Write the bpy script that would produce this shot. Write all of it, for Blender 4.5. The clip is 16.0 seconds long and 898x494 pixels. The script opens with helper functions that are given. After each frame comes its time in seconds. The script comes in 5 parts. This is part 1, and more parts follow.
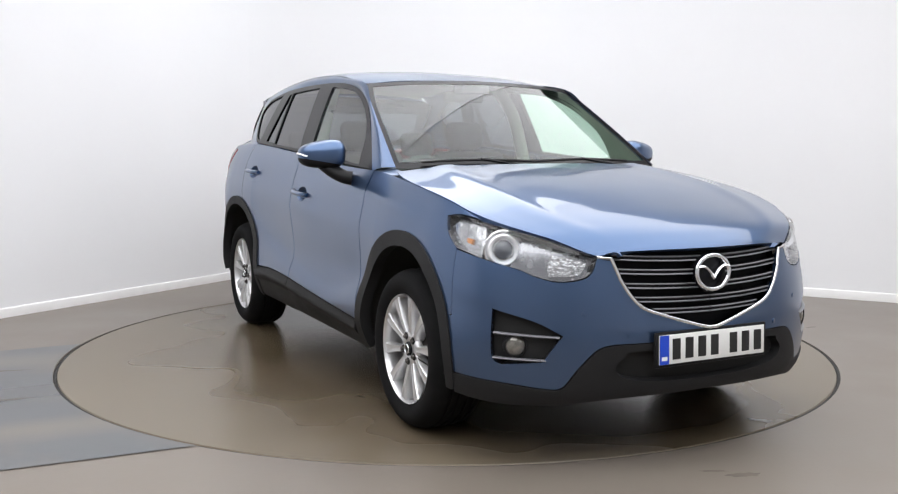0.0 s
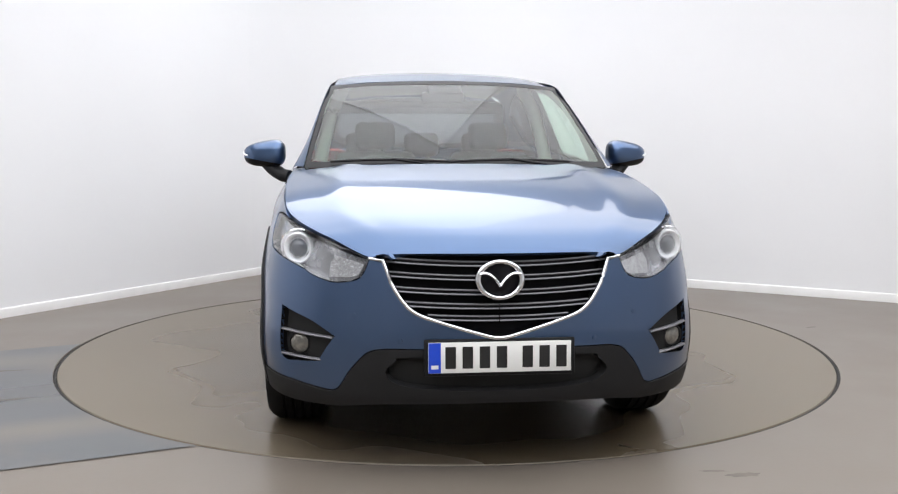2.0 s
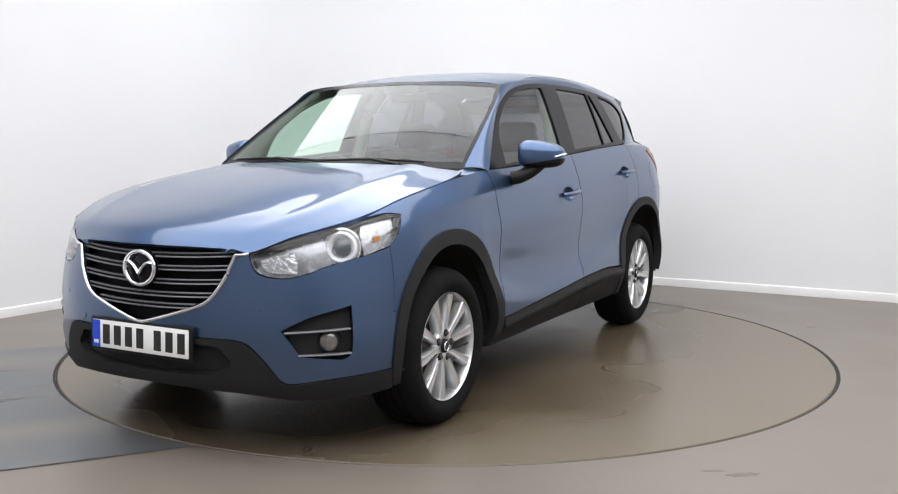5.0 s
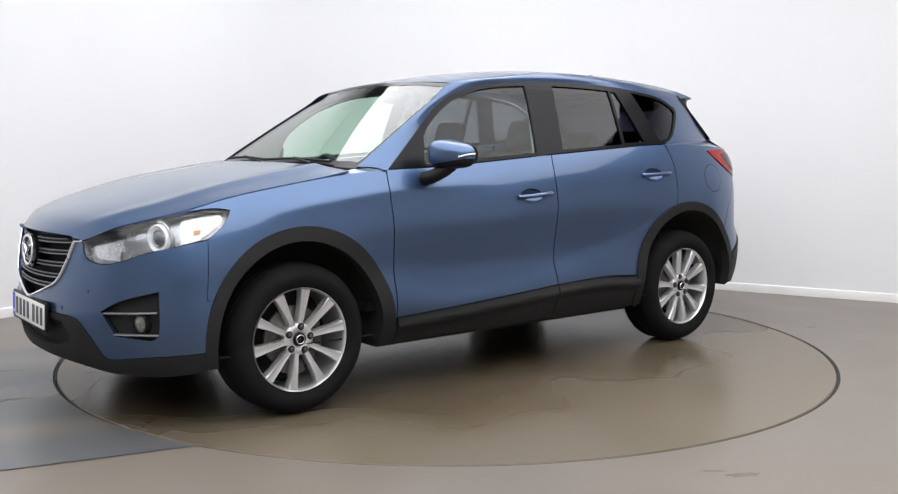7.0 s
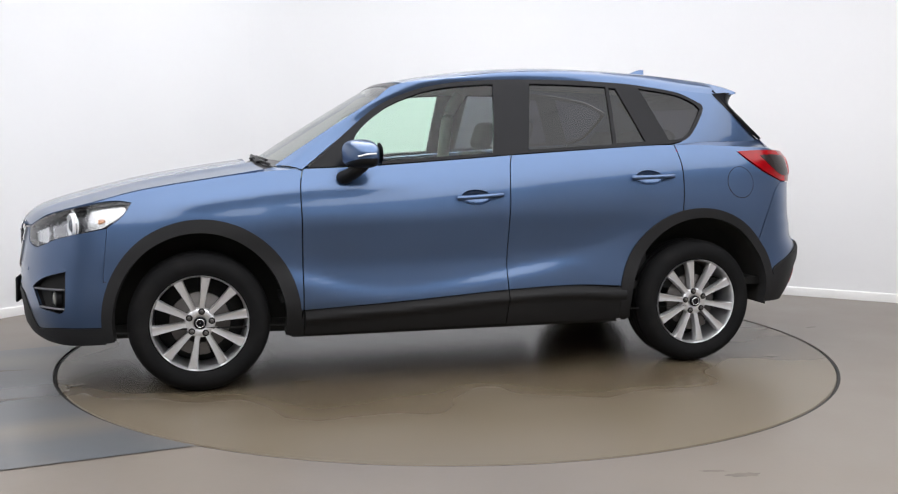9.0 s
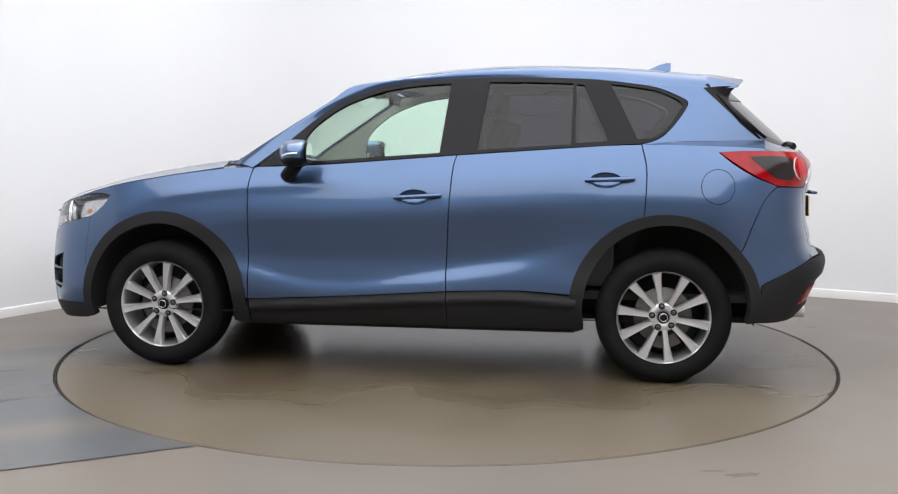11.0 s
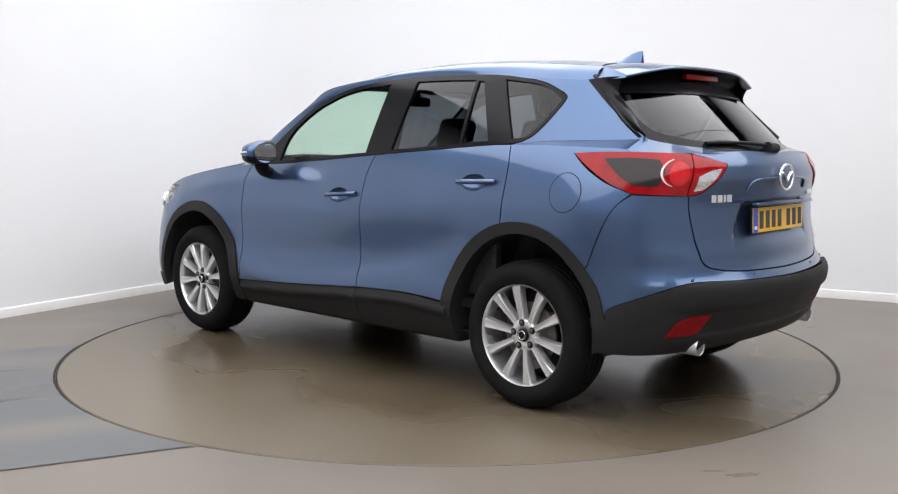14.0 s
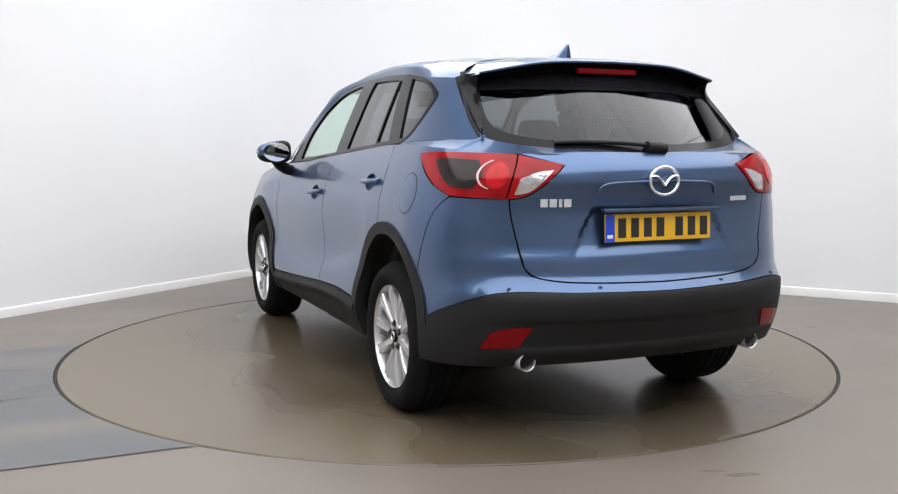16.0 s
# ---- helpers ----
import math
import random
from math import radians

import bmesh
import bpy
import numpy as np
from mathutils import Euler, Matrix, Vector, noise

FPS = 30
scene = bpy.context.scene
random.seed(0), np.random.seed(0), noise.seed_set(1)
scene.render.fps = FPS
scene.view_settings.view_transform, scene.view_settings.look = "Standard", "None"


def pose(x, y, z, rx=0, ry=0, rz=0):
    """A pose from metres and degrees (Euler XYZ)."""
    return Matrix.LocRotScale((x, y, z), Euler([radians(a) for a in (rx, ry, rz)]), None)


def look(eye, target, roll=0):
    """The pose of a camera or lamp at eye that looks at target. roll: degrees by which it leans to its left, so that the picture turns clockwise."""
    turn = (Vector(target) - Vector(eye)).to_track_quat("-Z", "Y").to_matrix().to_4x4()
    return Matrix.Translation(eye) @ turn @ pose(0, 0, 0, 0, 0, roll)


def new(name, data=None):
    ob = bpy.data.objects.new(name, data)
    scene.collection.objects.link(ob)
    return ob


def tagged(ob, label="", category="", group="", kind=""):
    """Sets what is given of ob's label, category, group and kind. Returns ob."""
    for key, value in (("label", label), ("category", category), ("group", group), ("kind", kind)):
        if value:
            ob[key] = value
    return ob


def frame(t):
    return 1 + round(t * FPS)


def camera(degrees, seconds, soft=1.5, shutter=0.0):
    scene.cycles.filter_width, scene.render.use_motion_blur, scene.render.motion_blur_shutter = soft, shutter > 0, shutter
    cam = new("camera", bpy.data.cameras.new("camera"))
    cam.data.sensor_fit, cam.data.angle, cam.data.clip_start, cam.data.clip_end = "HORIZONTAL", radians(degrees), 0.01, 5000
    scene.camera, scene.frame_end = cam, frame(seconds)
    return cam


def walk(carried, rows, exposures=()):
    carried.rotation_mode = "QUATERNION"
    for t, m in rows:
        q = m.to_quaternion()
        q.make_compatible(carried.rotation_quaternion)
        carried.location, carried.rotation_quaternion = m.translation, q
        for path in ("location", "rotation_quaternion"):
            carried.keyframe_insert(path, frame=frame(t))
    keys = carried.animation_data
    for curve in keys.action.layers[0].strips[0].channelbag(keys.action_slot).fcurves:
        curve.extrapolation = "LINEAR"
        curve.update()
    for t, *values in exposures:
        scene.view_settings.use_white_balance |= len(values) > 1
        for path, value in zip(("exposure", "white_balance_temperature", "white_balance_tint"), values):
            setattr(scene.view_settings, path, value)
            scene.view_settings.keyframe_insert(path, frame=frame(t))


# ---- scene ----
import functools

from mathutils.geometry import delaunay_2d_cdt

# ---------------------------------------------------------------- camera
cam = camera(50.49, 16.0, soft=1.2)
EYE = Vector((0.0, -5.760, 1.222))
AIM = EYE + Vector((math.sin(radians(0.104)), math.cos(radians(0.104)), -math.tan(radians(6.162))))
walk(cam, [(0.0, look(EYE, AIM, 0.09)), (16.0, look(EYE, AIM, 0.09))])

# ---------------------------------------------------------------- world and light
world = bpy.data.worlds.new("world")
scene.world = world
world.use_nodes = True
world.node_tree.nodes["Background"].inputs["Color"].default_value = (0.9, 0.93, 1.0, 1)
world.node_tree.nodes["Background"].inputs["Strength"].default_value = 0.3
scene.view_settings.exposure = 0.0
PANEL_GLOW = 2.75
WALL_PANEL_GLOW = 2.5
CORNER_PANEL_GLOW = 3.45


# ---------------------------------------------------------------- materials
def material(name, colour, rough=0.5, metal=0.0, coat=0.0, spread=0.08, scale=6.0, bump=0.0, bump_scale=60.0,
             dirt=0.0, dirt_colour=(0.1, 0.08, 0.06), dirt_scale=2.0, rough_spread=0.08, **extra):
    """A principled surface with colour variation at two scales, uneven gloss and fine relief."""
    m = bpy.data.materials.new(name)
    m.use_nodes = True
    nt = m.node_tree
    b = nt.nodes["Principled BSDF"]
    coord = nt.nodes.new("ShaderNodeTexCoord")
    big = nt.nodes.new("ShaderNodeTexNoise")
    big.inputs["Scale"].default_value, big.inputs["Detail"].default_value = scale, 5
    nt.links.new(coord.outputs["Object"], big.inputs["Vector"])
    ramp = nt.nodes.new("ShaderNodeMapRange")
    ramp.inputs["From Min"].default_value, ramp.inputs["From Max"].default_value = 0.3, 0.7
    ramp.inputs["To Min"].default_value, ramp.inputs["To Max"].default_value = 1 - spread, 1 + spread
    nt.links.new(big.outputs["Fac"], ramp.inputs["Value"])
    mul = nt.nodes.new("ShaderNodeMixRGB")
    mul.blend_type = "MULTIPLY"
    mul.inputs["Fac"].default_value = 1
    mul.inputs["Color1"].default_value = (*colour, 1)
    nt.links.new(ramp.outputs["Result"], mul.inputs["Color2"])
    out = mul.outputs["Color"]
    if dirt:
        spots = nt.nodes.new("ShaderNodeTexNoise")
        spots.inputs["Scale"].default_value, spots.inputs["Detail"].default_value = dirt_scale, 3
        nt.links.new(coord.outputs["Object"], spots.inputs["Vector"])
        cut = nt.nodes.new("ShaderNodeMapRange")
        cut.inputs["From Min"].default_value, cut.inputs["From Max"].default_value = 0.48, 0.75
        cut.inputs["To Max"].default_value = dirt
        nt.links.new(spots.outputs["Fac"], cut.inputs["Value"])
        mix = nt.nodes.new("ShaderNodeMixRGB")
        mix.inputs["Color2"].default_value = (*dirt_colour, 1)
        nt.links.new(cut.outputs["Result"], mix.inputs["Fac"])
        nt.links.new(out, mix.inputs["Color1"])
        out = mix.outputs["Color"]
    nt.links.new(out, b.inputs["Base Color"])
    rr = nt.nodes.new("ShaderNodeMapRange")
    rr.inputs["From Min"].default_value, rr.inputs["From Max"].default_value = 0.3, 0.7
    rr.inputs["To Min"].default_value, rr.inputs["To Max"].default_value = max(rough - rough_spread / 2, 0.0), rough + rough_spread / 2
    nt.links.new(big.outputs["Fac"], rr.inputs["Value"])
    nt.links.new(rr.outputs["Result"], b.inputs["Roughness"])
    b.inputs["Metallic"].default_value = metal
    b.inputs["Coat Weight"].default_value = coat
    b.inputs["Coat Roughness"].default_value = 0.03
    for key, value in extra.items():
        b.inputs[key.replace("_", " ")].default_value = value
    if bump:
        fine = nt.nodes.new("ShaderNodeTexNoise")
        fine.inputs["Scale"].default_value, fine.inputs["Detail"].default_value = bump_scale, 4
        nt.links.new(coord.outputs["Object"], fine.inputs["Vector"])
        bm_ = nt.nodes.new("ShaderNodeBump")
        bm_.inputs["Strength"].default_value, bm_.inputs["Distance"].default_value = bump, 0.004
        nt.links.new(fine.outputs["Fac"], bm_.inputs["Height"])
        nt.links.new(bm_.outputs["Normal"], b.inputs["Normal"])
    return m


def glass(name, tint, rough=0.0):
    """A thin pane: tinted see-through with a glossy skin."""
    m = bpy.data.materials.new(name)
    m.use_nodes = True
    nt = m.node_tree
    nt.nodes.remove(nt.nodes["Principled BSDF"])
    clear = nt.nodes.new("ShaderNodeBsdfTransparent")
    clear.inputs["Color"].default_value = (*tint, 1)
    gloss = nt.nodes.new("ShaderNodeBsdfGlossy")
    gloss.inputs["Roughness"].default_value = rough
    side = nt.nodes.new("ShaderNodeLayerWeight")
    side.inputs["Blend"].default_value = 0.5
    power = nt.nodes.new("ShaderNodeMath")
    power.operation = "POWER"
    power.inputs[1].default_value = 3.5
    nt.links.new(side.outputs["Facing"], power.inputs[0])
    fres = nt.nodes.new("ShaderNodeMath")
    fres.operation = "MULTIPLY_ADD"
    fres.inputs[1].default_value, fres.inputs[2].default_value = 0.90, 0.04
    nt.links.new(power.outputs["Value"], fres.inputs[0])
    mix = nt.nodes.new("ShaderNodeMixShader")
    nt.links.new(fres.outputs["Value"], mix.inputs["Fac"])
    nt.links.new(clear.outputs["BSDF"], mix.inputs[1])
    nt.links.new(gloss.outputs["BSDF"], mix.inputs[2])
    nt.links.new(mix.outputs["Shader"], nt.nodes["Material Output"].inputs["Surface"])
    return m


WALL = material("wall_paint", (0.80, 0.80, 0.81), 0.75, spread=0.015, scale=0.8, bump=0.04, bump_scale=90)
# Made-up grey for the unseen rear walls, so the car reflects less brightness.
WALL_GREY = material("unseen_wall_grey", (0.56, 0.56, 0.57), 0.8, spread=0.03, scale=0.8, bump=0.04, bump_scale=90)
SKIRT = material("skirting_paint", (0.80, 0.79, 0.78), 0.45, spread=0.03, scale=3, dirt=0.15, dirt_colour=(0.5, 0.47, 0.43))
FLOOR = material("floor_paint", (0.176, 0.150, 0.127), 0.38, spread=0.06, scale=1.1, bump=0.06, bump_scale=40, dirt=0.25, dirt_colour=(0.16, 0.135, 0.112), dirt_scale=1.6, rough_spread=0.12)
STRIP = material("grey_floor_paint", (0.098, 0.101, 0.108), 0.34, spread=0.07, scale=1.5, bump=0.05, bump_scale=40, dirt=0.75, dirt_colour=(0.150, 0.130, 0.108), dirt_scale=2.2)
DISC = material("turntable_paint", (0.160, 0.131, 0.096), 0.32, spread=0.07, scale=0.9, bump=0.015, bump_scale=70, dirt=0.08, dirt_colour=(0.135, 0.105, 0.072), dirt_scale=1.2, rough_spread=0.03, Specular_IOR_Level=0.32)
WET = material("wet_stain", (0.115, 0.090, 0.062), 0.16, spread=0.2, scale=5, dirt=0.4, dirt_colour=(0.13, 0.105, 0.08), dirt_scale=6, rough_spread=0.1)


def stain_or_shade(mat, colour, centre, reach, rough, turn=0.0):
    """Adds a broad irregular wet stain to a material, or shade put into its colour."""
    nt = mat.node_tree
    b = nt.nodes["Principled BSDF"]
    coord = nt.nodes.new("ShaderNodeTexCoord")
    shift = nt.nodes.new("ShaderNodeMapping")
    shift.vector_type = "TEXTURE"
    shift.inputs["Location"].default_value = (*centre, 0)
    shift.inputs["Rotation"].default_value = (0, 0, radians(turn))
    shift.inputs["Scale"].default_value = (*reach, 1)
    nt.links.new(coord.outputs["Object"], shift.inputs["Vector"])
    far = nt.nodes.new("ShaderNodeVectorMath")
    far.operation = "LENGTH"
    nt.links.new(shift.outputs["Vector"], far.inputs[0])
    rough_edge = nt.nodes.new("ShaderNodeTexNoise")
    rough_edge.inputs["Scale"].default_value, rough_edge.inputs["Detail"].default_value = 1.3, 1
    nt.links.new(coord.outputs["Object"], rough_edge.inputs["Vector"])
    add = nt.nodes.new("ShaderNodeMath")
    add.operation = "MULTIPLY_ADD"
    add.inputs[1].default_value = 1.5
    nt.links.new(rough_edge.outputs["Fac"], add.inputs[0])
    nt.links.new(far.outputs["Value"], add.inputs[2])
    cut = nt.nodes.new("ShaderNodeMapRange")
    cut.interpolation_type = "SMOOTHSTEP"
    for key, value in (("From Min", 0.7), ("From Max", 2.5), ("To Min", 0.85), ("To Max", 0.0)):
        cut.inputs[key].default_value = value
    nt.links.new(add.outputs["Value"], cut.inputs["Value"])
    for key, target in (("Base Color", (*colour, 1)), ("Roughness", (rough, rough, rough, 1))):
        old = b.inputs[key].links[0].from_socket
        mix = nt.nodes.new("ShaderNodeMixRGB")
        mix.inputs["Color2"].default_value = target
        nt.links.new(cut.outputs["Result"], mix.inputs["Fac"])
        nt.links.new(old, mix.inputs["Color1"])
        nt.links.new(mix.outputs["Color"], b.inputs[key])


# Brown wetness on the deck; the darker second adds the car's under-shade as colour.
stain_or_shade(DISC, (0.088, 0.062, 0.030), (0.1, -0.1), (2.05, 1.35), 0.20)
stain_or_shade(DISC, (0.040, 0.029, 0.017), (0.1, -0.05), (2.1, 1.0), 0.21)
stain_or_shade(STRIP, (0.165, 0.143, 0.118), (-1.95, -1.86), (1.1, 0.13), 0.30, 24)
stain_or_shade(STRIP, (0.160, 0.140, 0.118), (-2.9, -0.75), (1.2, 0.16), 0.32, 26)
stain_or_shade(STRIP, (0.065, 0.067, 0.072), (-2.6, -1.45), (1.3, 0.22), 0.22, 24)
SCUFF = material("floor_scuff", (0.135, 0.112, 0.095), 0.5, spread=0.25, scale=12)
GROOVE = material("groove_rubber", (0.012, 0.011, 0.010), 0.7)
LAMP_FRAME = material("lamp_frame", (0.75, 0.75, 0.75), 0.4)


def glowing(name, strength, colour):
    m = bpy.data.materials.new(name)
    m.use_nodes = True
    b = m.node_tree.nodes["Principled BSDF"]
    b.inputs["Base Color"].default_value = (0.8, 0.8, 0.8, 1)
    b.inputs["Emission Color"].default_value = (*colour, 1)
    b.inputs["Emission Strength"].default_value = strength
    return m


GLOW = glowing("lamp_diffuser", PANEL_GLOW, (0.97, 0.98, 1.005))
GLOW_CORNER = glowing("bright_lamp_diffuser", CORNER_PANEL_GLOW, (0.97, 0.98, 1.005))
GLOW_WALL = glowing("dim_lamp_diffuser", WALL_PANEL_GLOW, (0.98, 0.98, 1.005))


# ---------------------------------------------------------------- mesh helpers
def part(name, bm, mat, parent=None, label="", smooth=0, kind=""):
    """Links a bmesh as one mesh object under parent. smooth: the angle up to which edges are smooth."""
    me = bpy.data.meshes.new(name)
    if smooth:
        for f in bm.faces:
            f.smooth = True
        for e in bm.edges:
            if len(e.link_faces) == 2 and e.calc_face_angle(0) > radians(smooth):
                e.smooth = False
    bm.to_mesh(me)
    bm.free()
    me.materials.append(mat)
    ob = new(name, me)
    if parent is not None:
        ob.parent = parent
    if label or kind:
        tagged(ob, label, kind=kind)
    return ob


def box(bm, lo, hi, m=None):
    """A box between two corners."""
    vs = [bm.verts.new((x, y, z)) for x in (lo[0], hi[0]) for y in (lo[1], hi[1]) for z in (lo[2], hi[2])]
    fs = [bm.faces.new([vs[i] for i in q]) for q in ((0, 1, 3, 2), (4, 6, 7, 5), (0, 4, 5, 1), (2, 3, 7, 6), (0, 2, 6, 4), (1, 5, 7, 3))]
    if m is not None:
        bmesh.ops.transform(bm, matrix=m, verts=vs)
    return vs, fs


def round_box(bm, lo, hi, r=0.01, m=None, seg=2):
    vs, fs = box(bm, lo, hi)
    es = list({e for f in fs for e in f.edges})
    made = bmesh.ops.bevel(bm, geom=es, offset=r, segments=seg, affect="EDGES", profile=0.5)
    allv = list({v for f in made["faces"] for v in f.verts} | {v for v in vs if v.is_valid})
    if m is not None:
        bmesh.ops.transform(bm, matrix=m, verts=allv)
    return allv


def lathe(bm, prof, m=None, n=48, closed=False):
    """Turns the profile [(radius, height)] about z."""
    rings = []
    for r, h in prof:
        rings.append([bm.verts.new((r * math.cos(2 * math.pi * i / n), r * math.sin(2 * math.pi * i / n), h)) for i in range(n)])
    k = len(rings)
    for a in range(k if closed else k - 1):
        for i in range(n):
            bm.faces.new((rings[a][i], rings[a][(i + 1) % n], rings[(a + 1) % k][(i + 1) % n], rings[(a + 1) % k][i]))
    vs = [v for r in rings for v in r]
    if m is not None:
        bmesh.ops.transform(bm, matrix=m, verts=vs)
    return rings


def disc_fill(bm, r, h, m=None, n=40):
    vs = [bm.verts.new((r * math.cos(2 * math.pi * i / n), r * math.sin(2 * math.pi * i / n), h)) for i in range(n)]
    bm.faces.new(vs)
    if m is not None:
        bmesh.ops.transform(bm, matrix=m, verts=vs)


# ---------------------------------------------------------------- room
CORNER = Vector((-1.139, 4.162, 0))
TO_LEFT = Vector((-0.517, -0.856, 0)).normalized()
TO_RIGHT = Vector((0.872, -0.489, 0)).normalized()
LEN_L, LEN_R, HIGH, COVE, COVE_RIGHT = 12.0, 9.5, 3.5, 1.3, 2.9
P_LEFT, P_RIGHT = CORNER + TO_LEFT * LEN_L, CORNER + TO_RIGHT * LEN_R
P_BACK = P_LEFT + TO_RIGHT * LEN_R


def cove_line():
    """The foot of the two seen walls, from far left over the rounded corner to far right."""
    a, b = CORNER + TO_LEFT * COVE, CORNER + TO_RIGHT * COVE_RIGHT
    arc = []
    for i in range(33):
        t = i / 32
        arc.append((1 - t) ** 2 * a + 2 * t * (1 - t) * CORNER + t * t * b)
    return arc


def inward(p, d):
    n = Vector((d.y, -d.x, 0)).normalized()
    return n if n.dot(Vector((0, -2, 0)) - p) > 0 else -n


def ribbon(bm, pts, z0, z1, thick):
    """An upright wall along pts: its face on the line, its body outside."""
    cols = []
    for i, p in enumerate(pts):
        d = (pts[min(i + 1, len(pts) - 1)] - pts[max(i - 1, 0)])
        n = inward(p, d)
        q = p - n * thick
        cols.append([bm.verts.new((p.x, p.y, z0)), bm.verts.new((p.x, p.y, z1)), bm.verts.new((q.x, q.y, z1)), bm.verts.new((q.x, q.y, z0))])
    for a, b in zip(cols, cols[1:]):
        for k in range(4):
            bm.faces.new((a[k], b[k], b[(k + 1) % 4], a[(k + 1) % 4]))
    bm.faces.new(cols[0])
    bm.faces.new(cols[-1])
    bmesh.ops.recalc_face_normals(bm, faces=bm.faces)


def skirting(bm, pts, off=0.014):
    """A skirting board with a rounded nose along the foot of a wall."""
    prof = [(0.0, 0.0), (off, 0.0), (off, 0.058), (off * 0.75, 0.066), (off * 0.3, 0.070), (0.0, 0.070)]
    cols = []
    for i, p in enumerate(pts):
        d = (pts[min(i + 1, len(pts) - 1)] - pts[max(i - 1, 0)])
        n = inward(p, d)
        cols.append([bm.verts.new((p.x + n.x * o, p.y + n.y * o, z)) for o, z in prof])
    for a, b in zip(cols, cols[1:]):
        for k in range(len(prof) - 1):
            bm.faces.new((a[k], b[k], b[k + 1], a[k + 1]))
    bmesh.ops.recalc_face_normals(bm, faces=bm.faces)


def build_room():
    arc = cove_line()
    for name, pts in (("wall_left", [P_LEFT, arc[0]]), ("wall_corner", arc), ("wall_right", [arc[-1], P_RIGHT]),
                      ("wall_back_right", [P_RIGHT, P_BACK]), ("wall_back_left", [P_BACK, P_LEFT])):
        bm = bmesh.new()
        ribbon(bm, pts, 0.0, HIGH, 0.12)
        # the back walls are unseen, added to close the room and dim reflections
        behind = "back" in name
        tagged(part(name, bm, WALL_GREY if behind else WALL, smooth=30), "unseen grey wall that closes the studio and dims reflections" if behind else "plain white painted studio wall", "wall", kind="structure")
        bm = bmesh.new()
        skirting(bm, pts)
        tagged(part("baseboard", bm, SKIRT, smooth=40), "low white painted skirting board along the wall", "baseboard", kind="structure")
    bm = bmesh.new()
    bm.faces.new([bm.verts.new((p.x, p.y, HIGH)) for p in (P_LEFT, P_BACK, P_RIGHT, CORNER)])
    bmesh.ops.solidify(bm, geom=bm.faces[:], thickness=0.1)
    tagged(part("ceiling", bm, WALL), "plain white painted ceiling", "ceiling", kind="structure")
    # floor round the turntable: a ring of faces out to the walls
    bm = bmesh.new()
    n = 128
    inner = [bm.verts.new((R_PIT * math.cos(2 * math.pi * i / n), R_PIT * math.sin(2 * math.pi * i / n), 0)) for i in range(n)]
    down = [bm.verts.new((v.co.x, v.co.y, -0.06)) for v in inner]
    outer = [bm.verts.new((14 * math.cos(2 * math.pi * i / n), 14 * math.sin(2 * math.pi * i / n), 0)) for i in range(n)]
    for i in range(n):
        j = (i + 1) % n
        bm.faces.new((inner[i], outer[i], outer[j], inner[j]))
        bm.faces.new((down[i], inner[i], inner[j], down[j]))
    bm.faces.new(down)
    bmesh.ops.recalc_face_normals(bm, faces=bm.faces)
    tagged(part("floor", bm, FLOOR), "beige-brown painted concrete studio floor with faint stains", "floor", kind="structure")
    # the grey strip that runs to the turntable
    bm = bmesh.new()
    strip = [Vector((-1.03, -2.02, 0)), Vector((-5.4, -4.0, 0)), Vector((-6.6, -2.2, 0)), Vector((-2.27, -0.03, 0))]
    vs = []
    rim = []
    a0, a1 = math.atan2(-0.03, -2.27), math.atan2(-2.02, -1.03)
    a0 += 2 * math.pi if a0 < 0 else 0
    a1 += 2 * math.pi if a1 < 0 else 0
    for i in range(25):
        a = a0 + (a1 - a0) * i / 24
        rim.append(Vector((R_PIT * 1.0015 * math.cos(a), R_PIT * 1.0015 * math.sin(a), 0)))
    for p in rim + strip[1:3]:
        vs.append(bm.verts.new((p.x, p.y, 0.004)))
    bm.faces.new(vs)
    bmesh.ops.recalc_face_normals(bm, faces=bm.faces)
    tagged(part("floor_strip", bm, STRIP), "worn grey painted strip on the studio floor", "floor marking", kind="structure")


def ceiling_light(x, y, ang, length, width, glow, rim=0.04):
    top = new("ceiling_light")
    top.matrix_world = pose(x, y, HIGH, 0, 0, ang)
    tagged(top, "large white ceiling light panel with glowing diffuser", "ceiling light", "studio ceiling lights")
    bm = bmesh.new()
    l, w = length / 2, width / 2
    for lo, hi in (((-l - rim, -w - rim, -.09), (l + rim, -w, 0)), ((-l - rim, w, -.09), (l + rim, w + rim, 0)),
                   ((-l - rim, -w, -.09), (-l, w, 0)), ((l, -w, -.09), (l + rim, w, 0))):
        box(bm, lo, hi)
    part("frame", bm, LAMP_FRAME, top)
    bm = bmesh.new()
    box(bm, (-l + .002, -w + .002, -.088), (l - .002, w - .002, -.06))
    part("diffuser", bm, glow, top)


R_DISC, R_PIT = 2.223, 2.241


